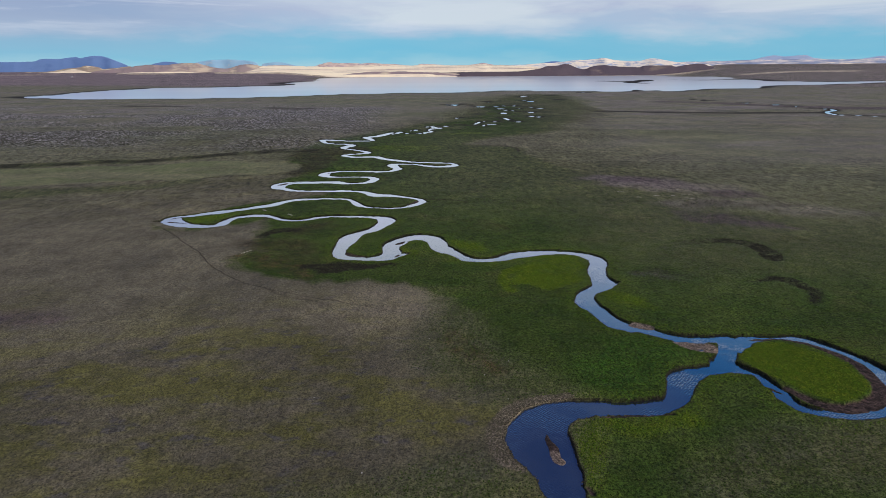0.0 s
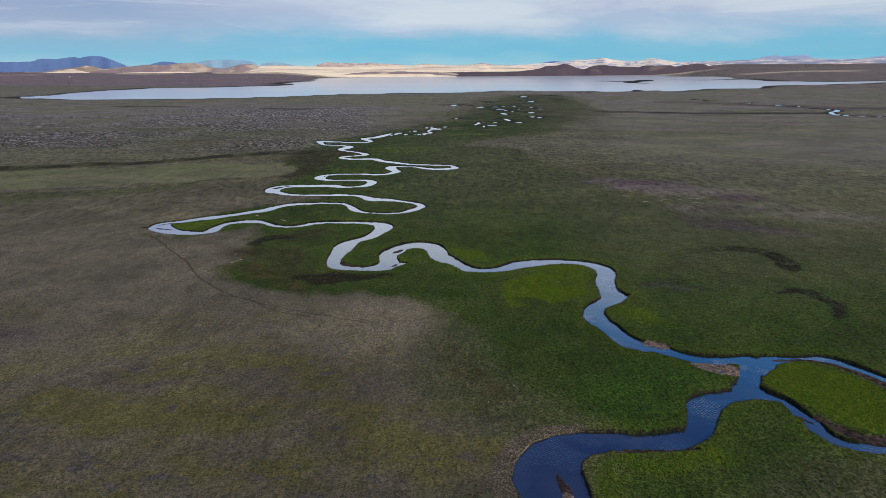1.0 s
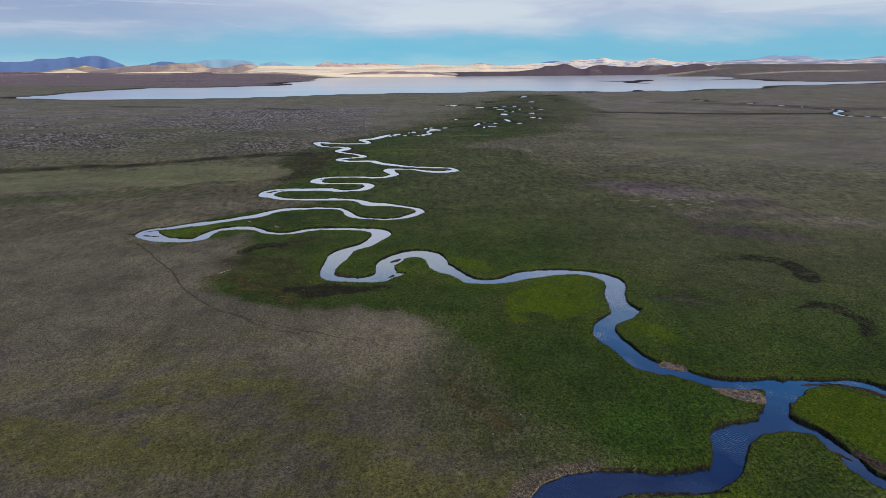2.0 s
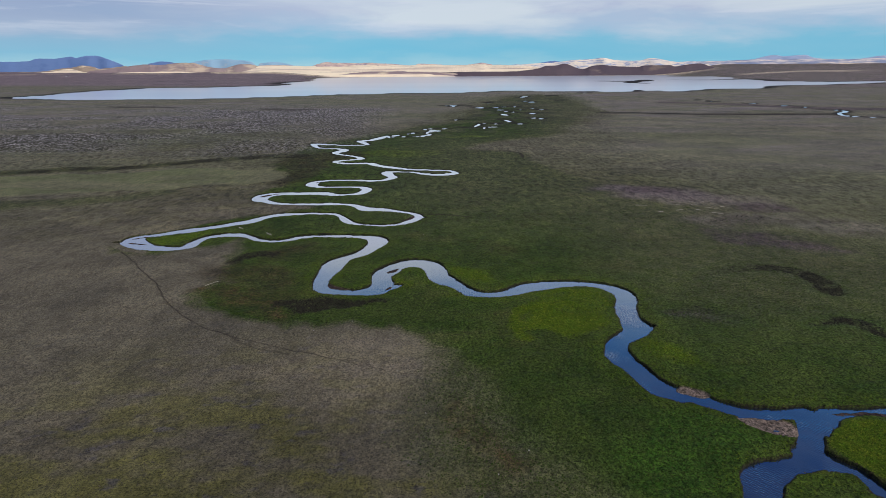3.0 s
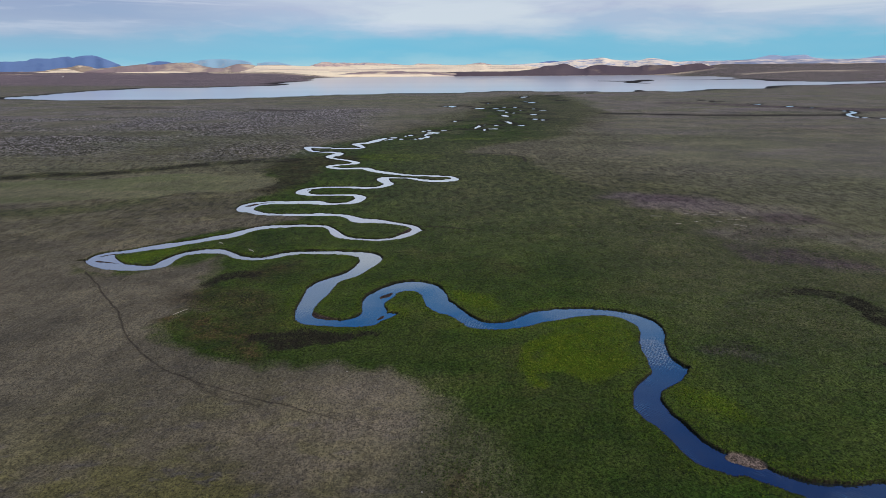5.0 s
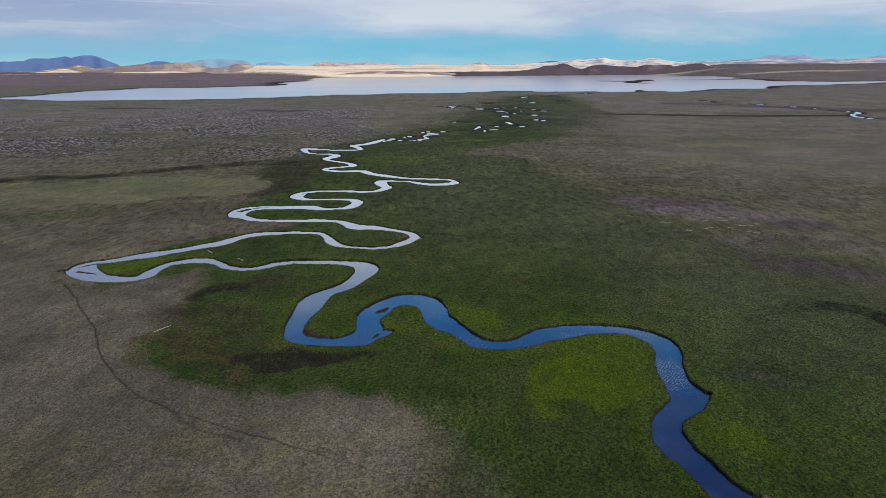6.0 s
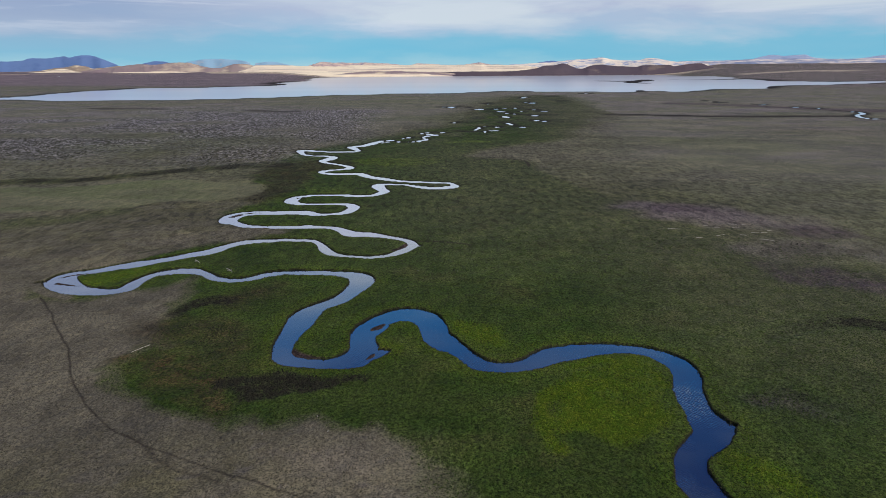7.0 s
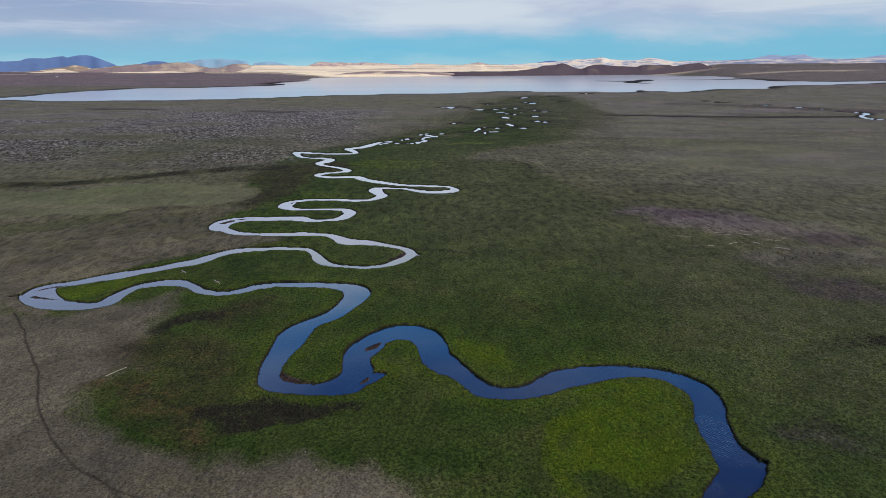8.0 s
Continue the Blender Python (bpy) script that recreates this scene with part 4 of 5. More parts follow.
    moor = np.maximum(moor, 0.5 * smooth(10, -8, grey) * (0.75 + 0.25 * vnoise(X, Y, 6, 98)))
    peat = np.maximum(peat, 0.30 * smooth(8, -8, grey) * smooth(-0.2, 0.5, vnoise(X, Y, 9, 99)))
    hazy_cover = 0.75 * smooth(230, 520, Y) * smooth(20, 150, X - 0.12 * Y) * (0.72 + 0.28 * vnoise(X, 2.5 * Y, 130, 80))
    hazy_cover = np.maximum(hazy_cover, 0.55 * smooth(480, 900, Y)) * smooth(0, 60, meadow + 40 * (X > 250)) * (1 - moor)
    pasture = 0.85 * smooth(1.5, -2.5, past) * (1 - 0.6 * smooth(6, -6, hollow))
    pale = smooth(4700, 4860, Y) * smooth(-1500, -1100, X) * smooth(2500, 1900, X)
    pale = np.maximum(pale, 0.85 * smooth(130, 50, np.abs(Y - 4000 - 60 * vnoise(X, Y, 300, 84))) * smooth(2020, 2120, X) * smooth(3050, 2700, X))
    pale = np.maximum(pale, smooth(4650, 4950, Y) * (vnoise(X, 2 * Y, 420, 58) > 0.15) * smooth(-1000, -1300, X))
    pale = np.maximum(pale, 0.11 * smooth(7, -8, area(X + 4 * vnoise(X, Y, 9, 38), Y + 4 * vnoise(X, Y, 9, 39), TAN_PATCH, 14)))
    marsh = smooth(0.25, 0.6, vnoise(X, Y, 26, 25) + 0.4 * vnoise(X, Y, 9, 26)) * smooth(620, 720, Y) * smooth(0, -25, meadow)
    peat = np.maximum(peat, 0.42 * np.maximum(marsh, smooth(8, 1, wet) * smooth(560, 680, Y)))
    sage = 0.75 * smooth(340, 420, Y) * (0.62 + 0.38 * vnoise(0.6 * X, Y, 120, 27)) * smooth(-5, 4, meadow) * (1 - moor) * (1 - 0.65 * smooth(100, 250, X) * smooth(400, 520, Y)) * (1 - smooth(6, -3, band)) * (1 - 0.6 * smooth(8, -6, dank))
    sage = np.maximum(sage, 0.5 * smooth(80, 135, X - 0.15 * (Y - 150)) * smooth(180, 260, Y) * (0.7 + 0.3 * vnoise(X, Y, 40, 28)))
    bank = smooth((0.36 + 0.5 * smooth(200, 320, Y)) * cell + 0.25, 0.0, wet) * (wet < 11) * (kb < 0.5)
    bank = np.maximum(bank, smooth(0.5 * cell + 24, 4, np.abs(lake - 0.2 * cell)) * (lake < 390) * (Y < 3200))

    crumb = 0.95 * smooth(0.7, -0.2, tan) * (Y < 120)
    bank *= 1 - crumb
    deep = np.maximum(deep, 0.55 * smooth(4, 0, np.abs(scars)))
    co = np.stack([X, Y, Z], 1)
    idx = np.arange(ny * nx).reshape(ny, nx)
    quads = np.stack([idx[:-1, :-1], idx[:-1, 1:], idx[1:, 1:], idx[1:, :-1]], -1).reshape(-1, 4)
    me = bpy.data.meshes.new("ground")
    me.vertices.add(len(co))
    me.vertices.foreach_set("co", co.ravel())
    me.loops.add(quads.size)
    me.loops.foreach_set("vertex_index", quads.ravel())
    me.polygons.add(len(quads))
    me.polygons.foreach_set("loop_start", np.arange(len(quads)) * 4)
    me.polygons.foreach_set("use_smooth", np.ones(len(quads), bool))
    me.update(calc_edges=True)
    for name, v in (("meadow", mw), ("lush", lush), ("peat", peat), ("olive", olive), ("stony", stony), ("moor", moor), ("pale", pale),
                    ("bank", bank), ("worn", worn), ("hazy_cover", hazy_cover), ("pasture", pasture), ("rust", rust), ("heath", heath), ("sage", sage * (1 - kb)), ("deep", deep), ("crumb", crumb), ("mud", kb), ("gravel", smooth(0.3, -0.3, pebbles))):
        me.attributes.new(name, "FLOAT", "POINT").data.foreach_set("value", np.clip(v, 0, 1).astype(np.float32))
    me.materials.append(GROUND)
    tagged(new("ground", me), "wide grassy steppe with dry brown sward and green river meadow", "ground", kind="structure")
    return {"x": X, "y": Y, "z": Z, "wet": wet, "meadow": mw, "lush": lush, "peat": peat, "stony": stony, "bars": bars, "cell": cell, "band": band, "tan": tan}


LAND = build_ground()


def sheet(name, corners, z, mat, label, category):
    bm = bmesh.new()
    bm.faces.new([bm.verts.new((x, y, z)) for x, y in corners])
    me = bpy.data.meshes.new(name)
    bm.to_mesh(me)
    bm.free()
    me.materials.append(mat)
    return tagged(new(name, me), label, category, kind="structure")


sheet("river_water", [(-200, -320), (1300, -320), (1300, 1310), (-200, 1310)], WATER_Z, RIVER_WATER, "winding blue river reflecting pale cloudy sky", "river")
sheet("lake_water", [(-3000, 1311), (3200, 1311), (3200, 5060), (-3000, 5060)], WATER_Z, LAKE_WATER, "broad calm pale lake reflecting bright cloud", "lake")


# ---------------------------------------------------------------- hills beyond the lake
def hill(name, crest, y, depth, mat, label, rough=0.16, seed=0, foot=-3.0):
    """A ridge with a crest line of (x, height), at distance y and so deep from front to back."""
    line = spline([(x, z, 0) for x, z in crest], 14)
    x0, x1 = crest[0][0], crest[-1][0]
    nx, ny = int((x1 - x0) / 8) + 2, 30
    x, v = np.linspace(x0, x1, nx), np.linspace(0, 1, ny)
    top = np.interp(x, line[:, 0], line[:, 1]) - foot
    top += 1.6 * vnoise(x, x * 0, 55, seed + 60) + 0.9 * vnoise(x, x * 0, 22, seed + 61)
    ends = smooth(x0, x0 + 50, x) * smooth(x1, x1 - 50, x)
    X, V = np.meshgrid(x, v)
    rise = np.where(V < 0.62, (V / 0.62) ** 0.85, 1 - 0.5 * ((V - 0.62) / 0.38) ** 2)
    gully = sum(a * (1 - 2 * np.abs(vnoise(X.ravel() + 40 * np.sin(V.ravel() * 3), V.ravel() * depth * 0.7, w, seed + i)))
                for i, (a, w) in enumerate(((0.6, 130), (0.4, 60), (0.25, 28)))).reshape(X.shape)
    Z = (top * ends)[None] * rise * (1 + rough * gully * (1 - smooth(0.45, 0.62, V)) * 1.4) + foot
    Y = y + depth * V + 12 * vnoise(X.ravel(), V.ravel() * 60, 90, seed + 9).reshape(X.shape)
    co = np.stack([X.ravel(), Y.ravel(), Z.ravel()], 1)
    faces = [(j * nx + i, j * nx + i + 1, (j + 1) * nx + i + 1, (j + 1) * nx + i) for j in range(ny - 1) for i in range(nx - 1)]
    me = bpy.data.meshes.new(name)
    me.from_pydata(co.tolist(), [], faces)
    me.polygons.foreach_set("use_smooth", np.ones(len(faces), bool))
    me.materials.append(mat)
    return tagged(new(name, me), label, "hill")


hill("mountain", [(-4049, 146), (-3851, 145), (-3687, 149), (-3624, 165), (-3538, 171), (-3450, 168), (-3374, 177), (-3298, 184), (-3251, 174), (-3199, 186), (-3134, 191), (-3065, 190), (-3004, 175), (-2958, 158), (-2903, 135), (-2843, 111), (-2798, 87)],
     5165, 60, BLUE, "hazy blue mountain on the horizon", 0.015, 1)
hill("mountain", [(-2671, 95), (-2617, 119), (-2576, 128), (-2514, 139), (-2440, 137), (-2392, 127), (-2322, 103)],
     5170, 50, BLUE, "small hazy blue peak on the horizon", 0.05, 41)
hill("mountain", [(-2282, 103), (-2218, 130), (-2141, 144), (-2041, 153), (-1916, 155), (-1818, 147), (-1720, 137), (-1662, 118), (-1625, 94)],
     5170, 50, FAINT, "faint haze-blue mountain on the horizon", 0.05, 2)
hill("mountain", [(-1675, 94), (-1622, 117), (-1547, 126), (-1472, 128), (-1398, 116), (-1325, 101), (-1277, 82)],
     5172, 48, FAINT, "faint haze-blue mountain on the horizon", 0.05, 42)
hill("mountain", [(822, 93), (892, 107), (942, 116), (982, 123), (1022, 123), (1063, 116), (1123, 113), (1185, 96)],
     5200, 40, BLUE, "small haze-blue peak behind pale sand mountains", 0.05, 43)
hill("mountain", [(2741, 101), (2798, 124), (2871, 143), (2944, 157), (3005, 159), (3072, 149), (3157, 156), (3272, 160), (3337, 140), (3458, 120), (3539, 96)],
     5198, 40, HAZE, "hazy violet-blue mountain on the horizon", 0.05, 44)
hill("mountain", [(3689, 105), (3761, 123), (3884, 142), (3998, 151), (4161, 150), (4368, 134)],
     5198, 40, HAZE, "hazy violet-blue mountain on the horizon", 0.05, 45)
# low rise added to stand in for a cloud-shadow streak on the sand
hill("hill", [(-1000, 2), (-886, 14), (-814, 26), (-732, 34), (-598, 41), (-407, 43), (-168, 39), (71, 28), (191, 14), (330, 2)],
     4925, 40, DUSKY, "low dusky rise standing in for cloud shadow on the sand", 0.1, 46)
hill("sand_drift", [(-1150, 3), (-950, 14), (-800, 22), (-550, 26), (-300, 24), (-150, 22), (-20, 12), (80, 5), (150, 2)],
     4895, 30, SAND, "pale sand apron in front of the cloud-shadow rise", 0.05, 47)
hill("hill", [(-3949, 48), (-3755, 56), (-3562, 60), (-3465, 69), (-3344, 86), (-3247, 95), (-3174, 108), (-3077, 98), (-3029, 80), (-2908, 88), (-2811, 99), (-2762, 97), (-2641, 59)],
     5080, 80, TAN, "tan hill with pale sand drifts", 0.1, 3)
hill("hill", [(-3174, 48), (-2956, 79), (-2786, 92), (-2617, 114), (-2472, 109), (-2326, 122), (-2181, 125), (-2118, 111), (-2060, 93), (-1963, 78), (-1890, 82), (-1793, 105), (-1696, 111), (-1599, 94), (-1503, 76), (-1357, 47)],
     5020, 130, DUSKY, "rounded brown hill beside the lake", 0.14, 4)
hill("hill", [(-1866, 55), (-1624, 95), (-1430, 103), (-1236, 93), (-1091, 92), (-848, 95), (-655, 94), (-412, 96), (-291, 93), (-194, 97), (-73, 95), (121, 92), (242, 94), (363, 98), (421, 91), (508, 93), (653, 86), (799, 76), (993, 47)],
     4960, 240, SAND, "long pale sandy tableland behind the lake", 0.04, 5)
hill("hill", [(-1190, 88), (-1110, 99), (-1062, 114), (-1018, 123), (-945, 118), (-848, 118), (-740, 114), (-655, 116), (-558, 111), (-412, 104), (-330, 96), (-260, 90)],
     5085, 60, MESA, "low pinkish flat-topped mesa behind the sand", 0.22, 31)
hill("hill", [(-270, 86), (-194, 106), (-120, 103), (-30, 98), (60, 92)],
     5088, 50, MESA, "small tan knoll behind the sand", 0.18, 32)
hill("hill", [(180, 86), (300, 104), (363, 111), (421, 98), (500, 88)],
     5086, 50, MESA, "small tan knoll behind the sand", 0.18, 33)
hill("hill", [(411, 69), (605, 91), (750, 97), (847, 103), (968, 107), (1090, 120), (1186, 129), (1332, 137), (1429, 146), (1526, 131), (1622, 122), (1768, 121), (1840, 139), (1937, 134), (2034, 115), (2131, 105), (2277, 95), (2398, 85), (2543, 66), (2737, 46)],
     5090, 110, WHITE, "pale sand mountains with blue shade painted in the gullies", 0.1, 7)
hill("hill", [(1963, 86), (2156, 109), (2347, 112), (2593, 116), (2787, 126), (2934, 121), (3054, 127), (3154, 129), (3246, 121), (3417, 125), (3564, 122), (3689, 123), (3840, 127), (4002, 126), (4291, 120)],
     5150, 70, MOTTLED, "far pale mottled mountains", 0.1, 10)
hill("hill", [(-461, 10), (-170, 22), (72, 34), (314, 37), (508, 36), (726, 44), (847, 62), (896, 80), (993, 84), (1041, 98), (1090, 93), (1162, 65), (1225, 55), (1283, 73), (1395, 86), (1477, 77), (1574, 72), (1695, 66), (1744, 80), (1865, 79), (1971, 78), (2010, 69), (2107, 84), (2228, 93), (2301, 72), (2373, 53), (2470, 25), (2543, 6)],
     4910, 130, BROWN, "brown ridge with rounded tops above the lake, cloud shade painted in", 0.07, 8)
hill("hill", [(2301, 21), (2495, 48), (2640, 61), (3028, 68), (3270, 71), (3512, 81), (3706, 80), (3841, 72), (4093, 66), (4384, 55)],
     5000, 140, VIOLET, "low violet-brown rise on the plain", 0.1, 9)

hill("sand_drift", [(2252, 45), (2398, 62), (2640, 69), (3028, 76), (3270, 78), (3512, 86), (3706, 84), (3997, 71)],
     5100, 70, SAND, "pale sand rim behind the violet rise", 0.03, 22)
hill("sand_drift", [(-3077, 32), (-2786, 46), (-2593, 50), (-2302, 53), (-2060, 42), (-1817, 43), (-1575, 42), (-1333, 36), (-1139, 23)],
     4985, 40, SAND, "pale sand apron below the brown hill", 0.05, 23)
hill("sand_drift", [(-3610, 46), (-3416, 59), (-3295, 77), (-3223, 74), (-3126, 53), (-3029, 43)],
     5060, 30, SAND, "pale sand drift on the tan hill", 0.05, 24)


# ---------------------------------------------------------------- sward: tufts, shrubs and clods standing on the ground
def tuft_material(name, colours):
    m, nt, bsdf = material(name)
    geo, ramp = nt.nodes.new("ShaderNodeNewGeometry"), nt.nodes.new("ShaderNodeValToRGB")
    els = ramp.color_ramp.elements
    els[0].color, els[1].color = (*colours[0], 1), (*colours[-1], 1)
    for i, c in enumerate(colours[1:-1], 1):
        els.new(i / (len(colours) - 1)).color = (*c, 1)
    nt.links.new(geo.outputs["Random Per Island"], ramp.inputs[0])
    grain = nmix(nt, nrange(nt, nnoise(nt, 0.2, 3, 0.6), 0.35, 0.65), (0.75, 0.75, 0.75), (1.2, 1.2, 1.2))
    nt.links.new(nmix(nt, 1.0, ramp.outputs[0], grain, "MULTIPLY"), bsdf.inputs["Base Color"])
    bsdf.inputs["Roughness"].default_value, bsdf.inputs["Specular IOR Level"].default_value = 0.95, 0.1
    return m


def tufts(name, where, count, width, height, mat, label, category, seed, sides=5, cap=2.2):
    """Small ragged clumps on random spots of the land: a ring of uneven feet and a leaning top."""
    rng = np.random.default_rng(seed)
    pool = np.nonzero(where > rng.uniform(0.02, 1.0, len(where)))[0]
    pick = rng.choice(pool, min(count, len(pool)), replace=False)
    n = len(pick)
    grow = np.clip(LAND["cell"][pick] / 0.45, 1.0, cap)
    cx = LAND["x"][pick] + rng.uniform(-0.2, 0.2, n)
    cy = LAND["y"][pick] + rng.uniform(-0.2, 0.2, n)
    cz = LAND["z"][pick]
    w = rng.uniform(*width, n) * grow / 2
    h = rng.uniform(*height, n) * np.sqrt(grow)
    ang = rng.uniform(0, 6.283, n)[:, None] + np.arange(sides)[None] * (6.283 / sides)
    r = w[:, None] * rng.uniform(0.6, 1.3, (n, sides))
    co = np.zeros((n, sides + 1, 3))
    co[:, :sides, 0] = cx[:, None] + r * np.cos(ang)
    co[:, :sides, 1] = cy[:, None] + r * np.sin(ang)
    co[:, :sides, 2] = cz[:, None] - 0.06
    co[:, sides, 0] = cx + rng.uniform(-0.4, 0.4, n) * w
    co[:, sides, 1] = cy + rng.uniform(-0.4, 0.4, n) * w
    co[:, sides, 2] = cz + h
    base = (np.arange(n) * (sides + 1))[:, None, None]
    k = np.arange(sides)
    tri = np.stack([k, (k + 1) % sides, np.full(sides, sides)], 1)[None] + base
    me = bpy.data.meshes.new(name)
    me.vertices.add(n * (sides + 1))
    me.vertices.foreach_set("co", co.ravel())
    me.loops.add(tri.size)
    me.loops.foreach_set("vertex_index", tri.ravel())
    me.polygons.add(n * sides)
    me.polygons.foreach_set("loop_start", np.arange(n * sides) * 3)
    me.update(calc_edges=True)
    me.materials.append(mat)
    return tagged(new(name, me), label, category, kind="stuff")


def sow():
    D = LAND
    x, y = D["x"], D["y"]
    seen = (np.abs(x) < 0.86 * y + 25) & (y > 58)
    dry_foot = (D["wet"] > 0.7) & (D["bars"] > 0.35)
    near = (seen & dry_foot & (y < 330)) * smooth(330, 170, y)
    green = tuft_material("meadow_tuft", [(0.014, 0.030, 0.006), (0.034, 0.060, 0.012), (0.058, 0.080, 0.020), (0.026, 0.047, 0.010)])
    bright = tuft_material("lush_tuft", [(0.032, 0.068, 0.007), (0.070, 0.116, 0.010), (0.108, 0.138, 0.016)])
    straw = tuft_material("dry_tuft", [(0.040, 0.038, 0.024), (0.072, 0.068, 0.042), (0.104, 0.092, 0.066), (0.066, 0.064, 0.034)])
    dark = tuft_material("dark_tuft", [(0.010, 0.010, 0.009), (0.022, 0.021, 0.016), (0.042, 0.040, 0.026)])
    bush = tuft_material("shrub_leaf", [(0.030, 0.030, 0.024), (0.055, 0.053, 0.040), (0.085, 0.080, 0.062)])
    soil = tuft_material("bank_clod", [(0.016, 0.013, 0.011), (0.030, 0.024, 0.018), (0.055, 0.046, 0.034)])
    lush = np.clip(D["lush"] * 1.2 - 0.1, 0, 1)
    open_peat = D["peat"] < 0.4
    tufts("meadow_grass", near * open_peat * D["meadow"] * (1 - lush), 70000, (0.22, 0.5), (0.08, 0.22), green, "short green meadow grass in dense tufts", "grass", 1)
    tufts("lush_grass", near * lush * (D["meadow"] > 0.3), 22000, (0.2, 0.45), (0.10, 0.26), bright, "bright yellow-green lush grass by the water", "grass", 2)
    tufts("dry_grass", near * open_peat * (1 - D["meadow"]), 45000, (0.18, 0.5), (0.04, 0.13), straw, "thin dry brown steppe grass", "grass", 3)
    tufts("sedge", (seen & dry_foot & (y < 480)) * np.clip(1.4 * D["peat"] - 0.3, 0, 1), 12000, (0.25, 0.6), (0.10, 0.28), dark, "dark sedge tussocks on wet peat", "sedge", 4)
    tufts("shrub", (seen & dry_foot & (y > 380)) * np.clip(1.3 * D["stony"] - 0.3, 0, 1), 5500, (0.5, 1.0), (0.15, 0.4), bush, "low dark dwarf shrubs on stony ground", "shrub", 5, cap=3.0)
    tufts("bank_turf", 1.0 * (seen & (D["wet"] > 0.05) & (D["wet"] < 0.5) & (y < 240) & (D["bars"] > 0.3)), 4500, (0.15, 0.36), (0.04, 0.14), soil, "crumbling dark turf clods along the river bank", "turf", 6, cap=1.3)
    tufts("bank_gravel", 1.0 * (seen & (D["tan"] < 0.4) & (D["wet"] > 0.1) & (y < 110)), 1500, (0.15, 0.4), (0.06, 0.16), straw, "pale crumbled earth along the cut bank", "earth", 7)


sow()


def land_height(x, y):
    i = int(np.argmin((LAND["x"] - x) ** 2 + (LAND["y"] - y) ** 2))
    return float(LAND["z"][i])


WOOD, wood_nt, wood_bsdf = material("bleached_wood")
wood_nt.links.new(nmix(wood_nt, nrange(wood_nt, nnoise(wood_nt, 0.3, 5, 0.6), 0.35, 0.65), (0.34, 0.31, 0.26), (0.52, 0.48, 0.42)), wood_bsdf.inputs["Base Color"])
wood_bsdf.inputs["Roughness"].default_value = 0.85


def bent_pole(name, a, b, radius, sag, label, category, twigs=0, seed=0):
    """A bleached stem lying on the ground from a to b, tapered, with side twigs."""
    rng = random.Random(seed)
    bm = bmesh.new()

    def stem(p, q, r0, r1, bow, segs=8, sides=7):
        p, q = Vector(p), Vector(q)
        d = (q - p).normalized()
        u = d.cross(Vector((0, 0, 1))).normalized()
        v = u.cross(d)
        rings = []
        for i in range(segs + 1):
            t = i / segs
            c = p.lerp(q, t) + v * bow * math.sin(math.pi * t) + u * bow * 0.8 * math.sin(2.2 * math.pi * t)
            r = r0 + (r1 - r0) * t
            rings.append([bm.verts.new(c + (u * math.cos(k * 6.283 / sides) + v * math.sin(k * 6.283 / sides)) * r * rng.uniform(0.9, 1.1)) for k in range(sides)])
        for m, n in zip(rings, rings[1:]):
            for k in range(sides):
                bm.faces.new((m[k], m[(k + 1) % sides], n[(k + 1) % sides], n[k]))
        bm.faces.new(rings[0][::-1])
        bm.faces.new(rings[-1])

    za, zb = land_height(*a), land_height(*b)
    A, B = Vector((*a, za + radius * 0.8)), Vector((*b, zb + radius * 0.8))
    stem(A, B, radius, radius * 0.55, sag)
    for _ in range(twigs):
        t = rng.uniform(0.3, 0.9)
        root = A.lerp(B, t)
        stem(root, root + Vector((rng.uniform(-0.9, 0.9), rng.uniform(-0.9, 0.9), rng.uniform(0.05, 0.4))), radius * 0.45, radius * 0.15, 0.03, 4, 5)
    me = bpy.data.meshes.new(name)
    bm.to_mesh(me)
    bm.free()
    me.materials.append(WOOD)
    return tagged(new(name, me), label, category)


bent_pole("wooden_pole", (-72.1, 184.0), (-69.5, 187.7), 0.075, 0.05, "long bleached wooden pole lying in the grass", "pole", 0, 1)
for i, (a, b) in enumerate((((-84.8, 249.2), (-82.2, 246.5)), ((-70.5, 239.8), (-67.7, 236.9)))):
    tagged(bent_pole("driftwood", a, b, 0.13, 0.12, "bleached driftwood branch on the loop meadow", "driftwood", 4, 5 + i), group="driftwood branches")
rails = random.Random(9)
for i, (x, y, long) in enumerate(((98.7, 270.1, 2.4), (109, 286.8, 2.2), (112.2, 284.4, 2.0), (108.2, 272.9, 4.2), (120.9, 288.8, 3.2), (119.8, 284.2, 2.8), (125.2, 287.9, 2.6),
                                  (116.7, 272.6, 2.2), (123.6, 276.6, 3.0), (126.8, 276.2, 2.6), (122.6, 266.4, 4.6), (93.8, 281.9, 5.0), (130.2, 278.4, 2.0))):
    lean = rails.uniform(-0.5, 0.5)
    dx, dy = 0.5 * long * math.cos(lean), 0.5 * long * math.sin(lean)
    tagged(bent_pole("fence_rail", (x - dx, y - dy), (x + dx, y + dy), 0.11, 0.06, "fallen pale rail on trampled ground", "rail", 0, 20 + i), group="fallen rails")


# ---------------------------------------------------------------- pale stones on the sward
STONE, stone_nt, stone_bsdf = material("pale_stone")
stone_nt.links.new(nmix(stone_nt, nrange(stone_nt, nnoise(stone_nt, 0.12, 5, 0.65), 0.35, 0.65), (0.24, 0.23, 0.21), (0.40, 0.38, 0.36)), stone_bsdf.inputs["Base Color"])
stone_bsdf.inputs["Roughness"].default_value = 0.9


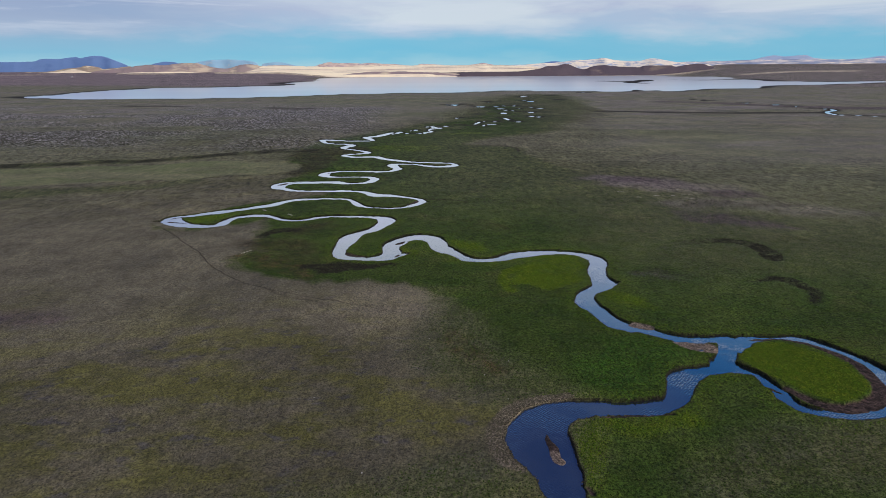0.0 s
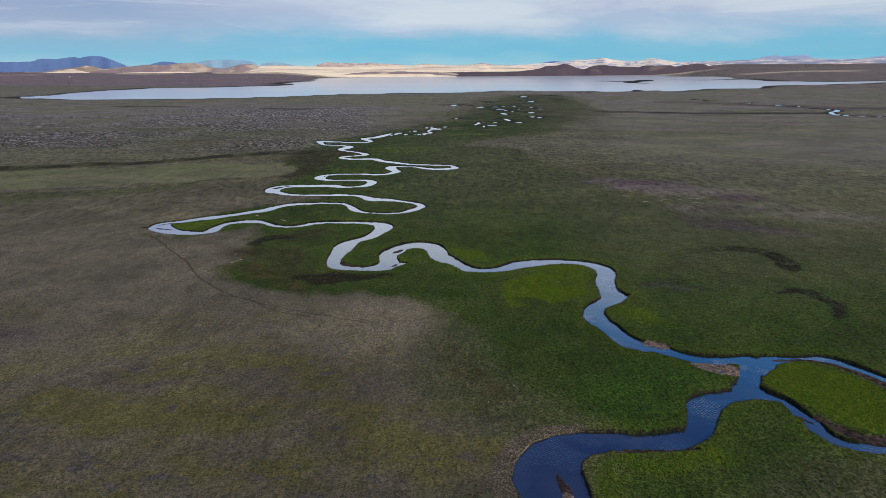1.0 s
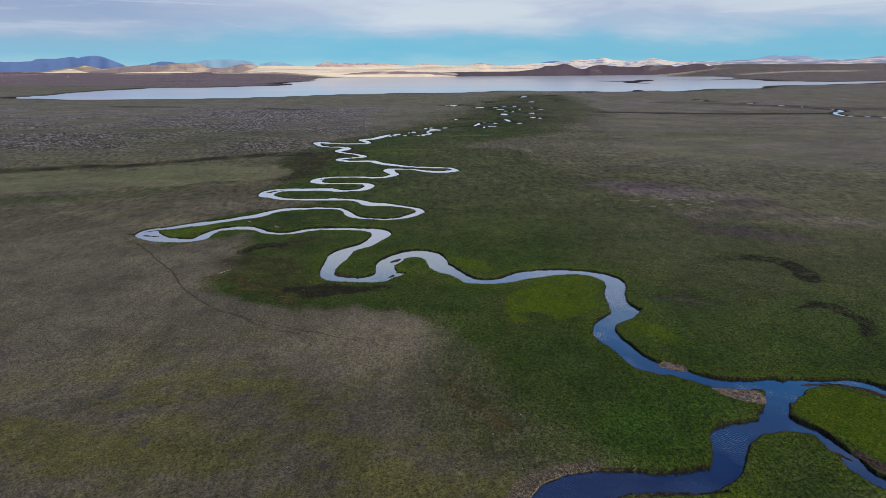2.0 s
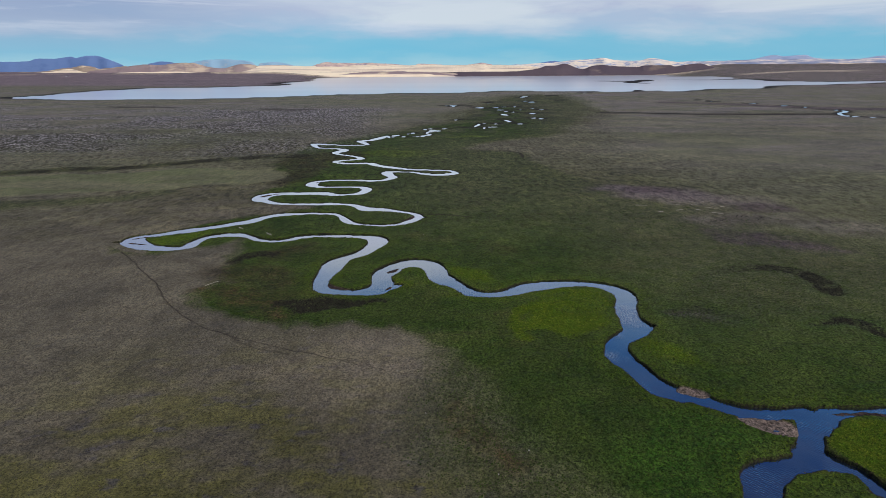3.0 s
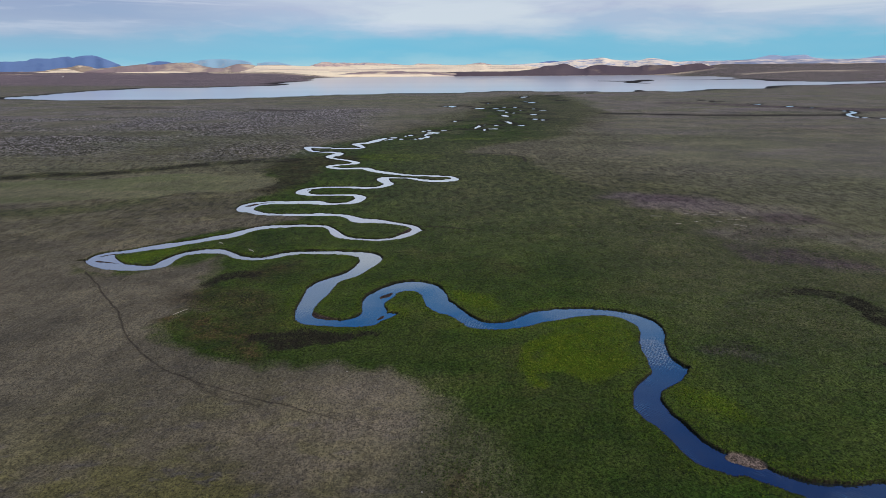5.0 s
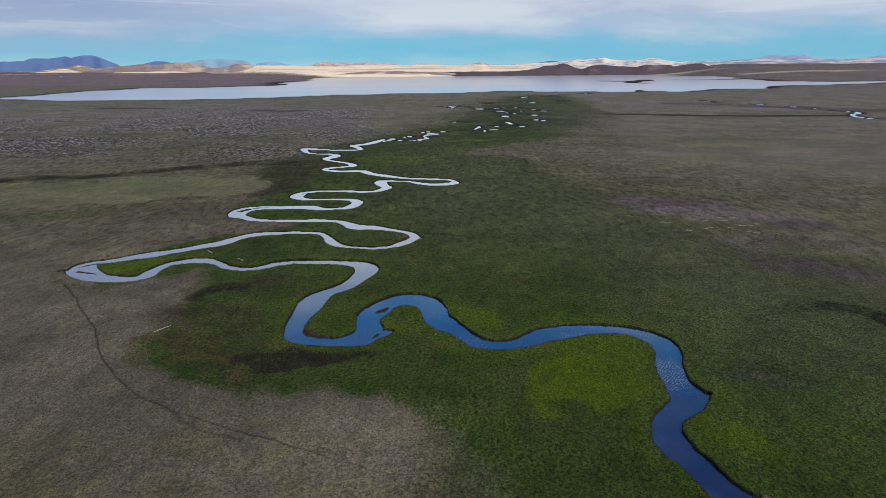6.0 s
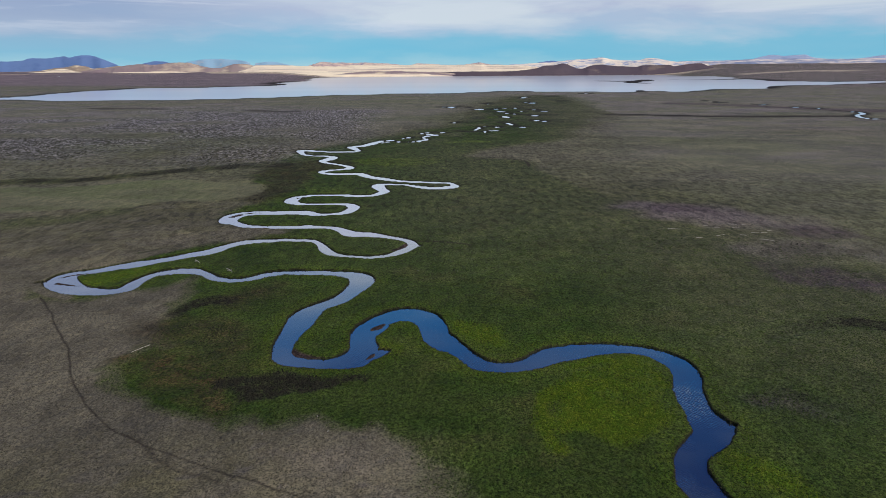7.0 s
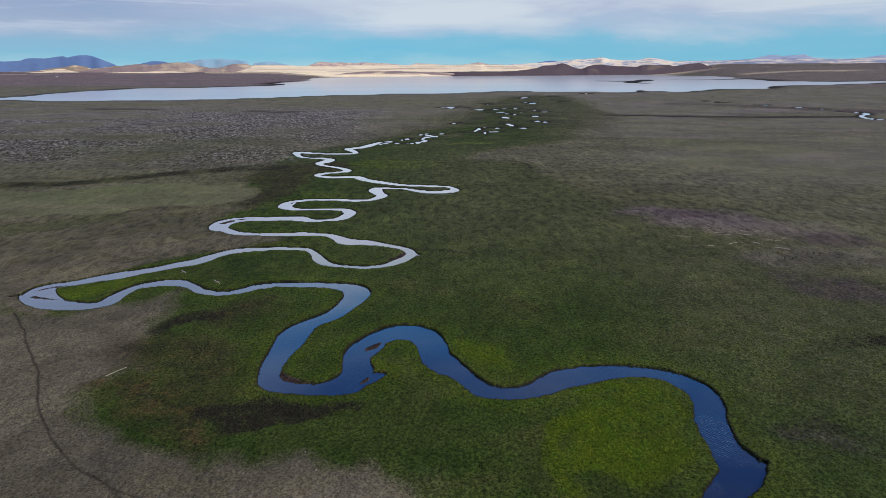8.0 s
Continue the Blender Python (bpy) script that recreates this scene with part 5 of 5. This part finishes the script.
def stone(x, y, size, seed):
    """A rounded field stone, uneven all round, sunk a little into the turf."""
    rng = random.Random(seed)
    bm = bmesh.new()
    bmesh.ops.create_icosphere(bm, subdivisions=2, radius=size / 2)
    sx, sy, sz = rng.uniform(0.9, 1.4), rng.uniform(0.7, 1.0), rng.uniform(0.5, 0.75)
    for v in bm.verts:
        d = 1 + 0.22 * noise.noise(v.co * (2.2 / size) + Vector((seed, 0, 0)))
        v.co = Vector((v.co.x * sx * d, v.co.y * sy * d, v.co.z * sz * d))
    me = bpy.data.meshes.new("stone")
    bm.to_mesh(me)
    bm.free()
    me.polygons.foreach_set("use_smooth", np.ones(len(me.polygons), bool))
    me.materials.append(STONE)
    ob = tagged(new("stone", me), "small pale grey stone lying in the grass", "stone", "field stones")
    ob.matrix_basis = pose(x, y, land_height(x, y) + 0.12 * size, 0, 0, rng.uniform(0, 360))
    return ob


STONES = [
    (12.5, 93.5, 0.23),
    (-3.7, 118.9, 0.28),
    (8.5, 102.3, 0.25),
    (14.2, 108.0, 0.29),
    (-7.7, 236.8, 0.29),
    (85.7, 233.2, 0.20),
    (132.4, 233.4, 0.20),
    (28.8, 184.9, 0.32),
    (5.1, 236.0, 0.24),
    (-26.0, 94.0, 0.23),
    (21.7, 82.5, 0.35),
    (-13.5, 72.7, 0.27),
    (-95.2, 214.6, 0.32),
    (-23.8, 159.1, 0.27),
    (-21.0, 154.6, 0.29),
    (-32.7, 154.0, 0.22),
]
for i, (x, y, size) in enumerate(STONES):
    stone(x, y, size, 60 + i)


# ---------------------------------------------------------------- small house on the far shore
def far_house(x, y):
    ground_z = land_height(x, y)
    plaster, nt, bsdf = material("white_plaster")
    nt.links.new(nmix(nt, nnoise(nt, 2.0, 4, 0.6), (0.70, 0.68, 0.64), (0.82, 0.80, 0.77)), bsdf.inputs["Base Color"])
    tin, nt2, bsdf2 = material("grey_tin_roof")
    nt2.links.new(nmix(nt2, nnoise(nt2, 1.5, 4, 0.6), (0.34, 0.34, 0.36), (0.50, 0.50, 0.52)), bsdf2.inputs["Base Color"])
    bsdf2.inputs["Roughness"].default_value = 0.45
    base = tagged(new("house"), "small white house with a grey gabled roof", "house")
    base.matrix_basis = pose(x, y, ground_z - 0.5)

    def piece(name, corners, faces, mat):
        me = bpy.data.meshes.new(name)
        me.from_pydata(corners, [], faces)
        me.materials.append(mat)
        new(name, me).parent = base

    w, d, h = 5.0, 3.0, 3.6
    box = [(0, 1, 2, 3), (4, 7, 6, 5), (0, 4, 5, 1), (1, 5, 6, 2), (2, 6, 7, 3), (3, 7, 4, 0)]
    piece("wall", [(-w, -d, 0), (-w, d, 0), (w, d, 0), (w, -d, 0), (-w, -d, h), (-w, d, h), (w, d, h), (w, -d, h)], box, plaster)
    e, top = 0.6, h + 2.4
    piece("roof", [(-w - e, -d - e, h - 0.1), (w + e, -d - e, h - 0.1), (w + e, d + e, h - 0.1), (-w - e, d + e, h - 0.1), (-w - e, 0, top), (w + e, 0, top)],
          [(0, 1, 5, 4), (2, 3, 4, 5), (0, 4, 3), (1, 2, 5), (0, 3, 2, 1)], tin)


far_house(-2580.0, 3985.0)
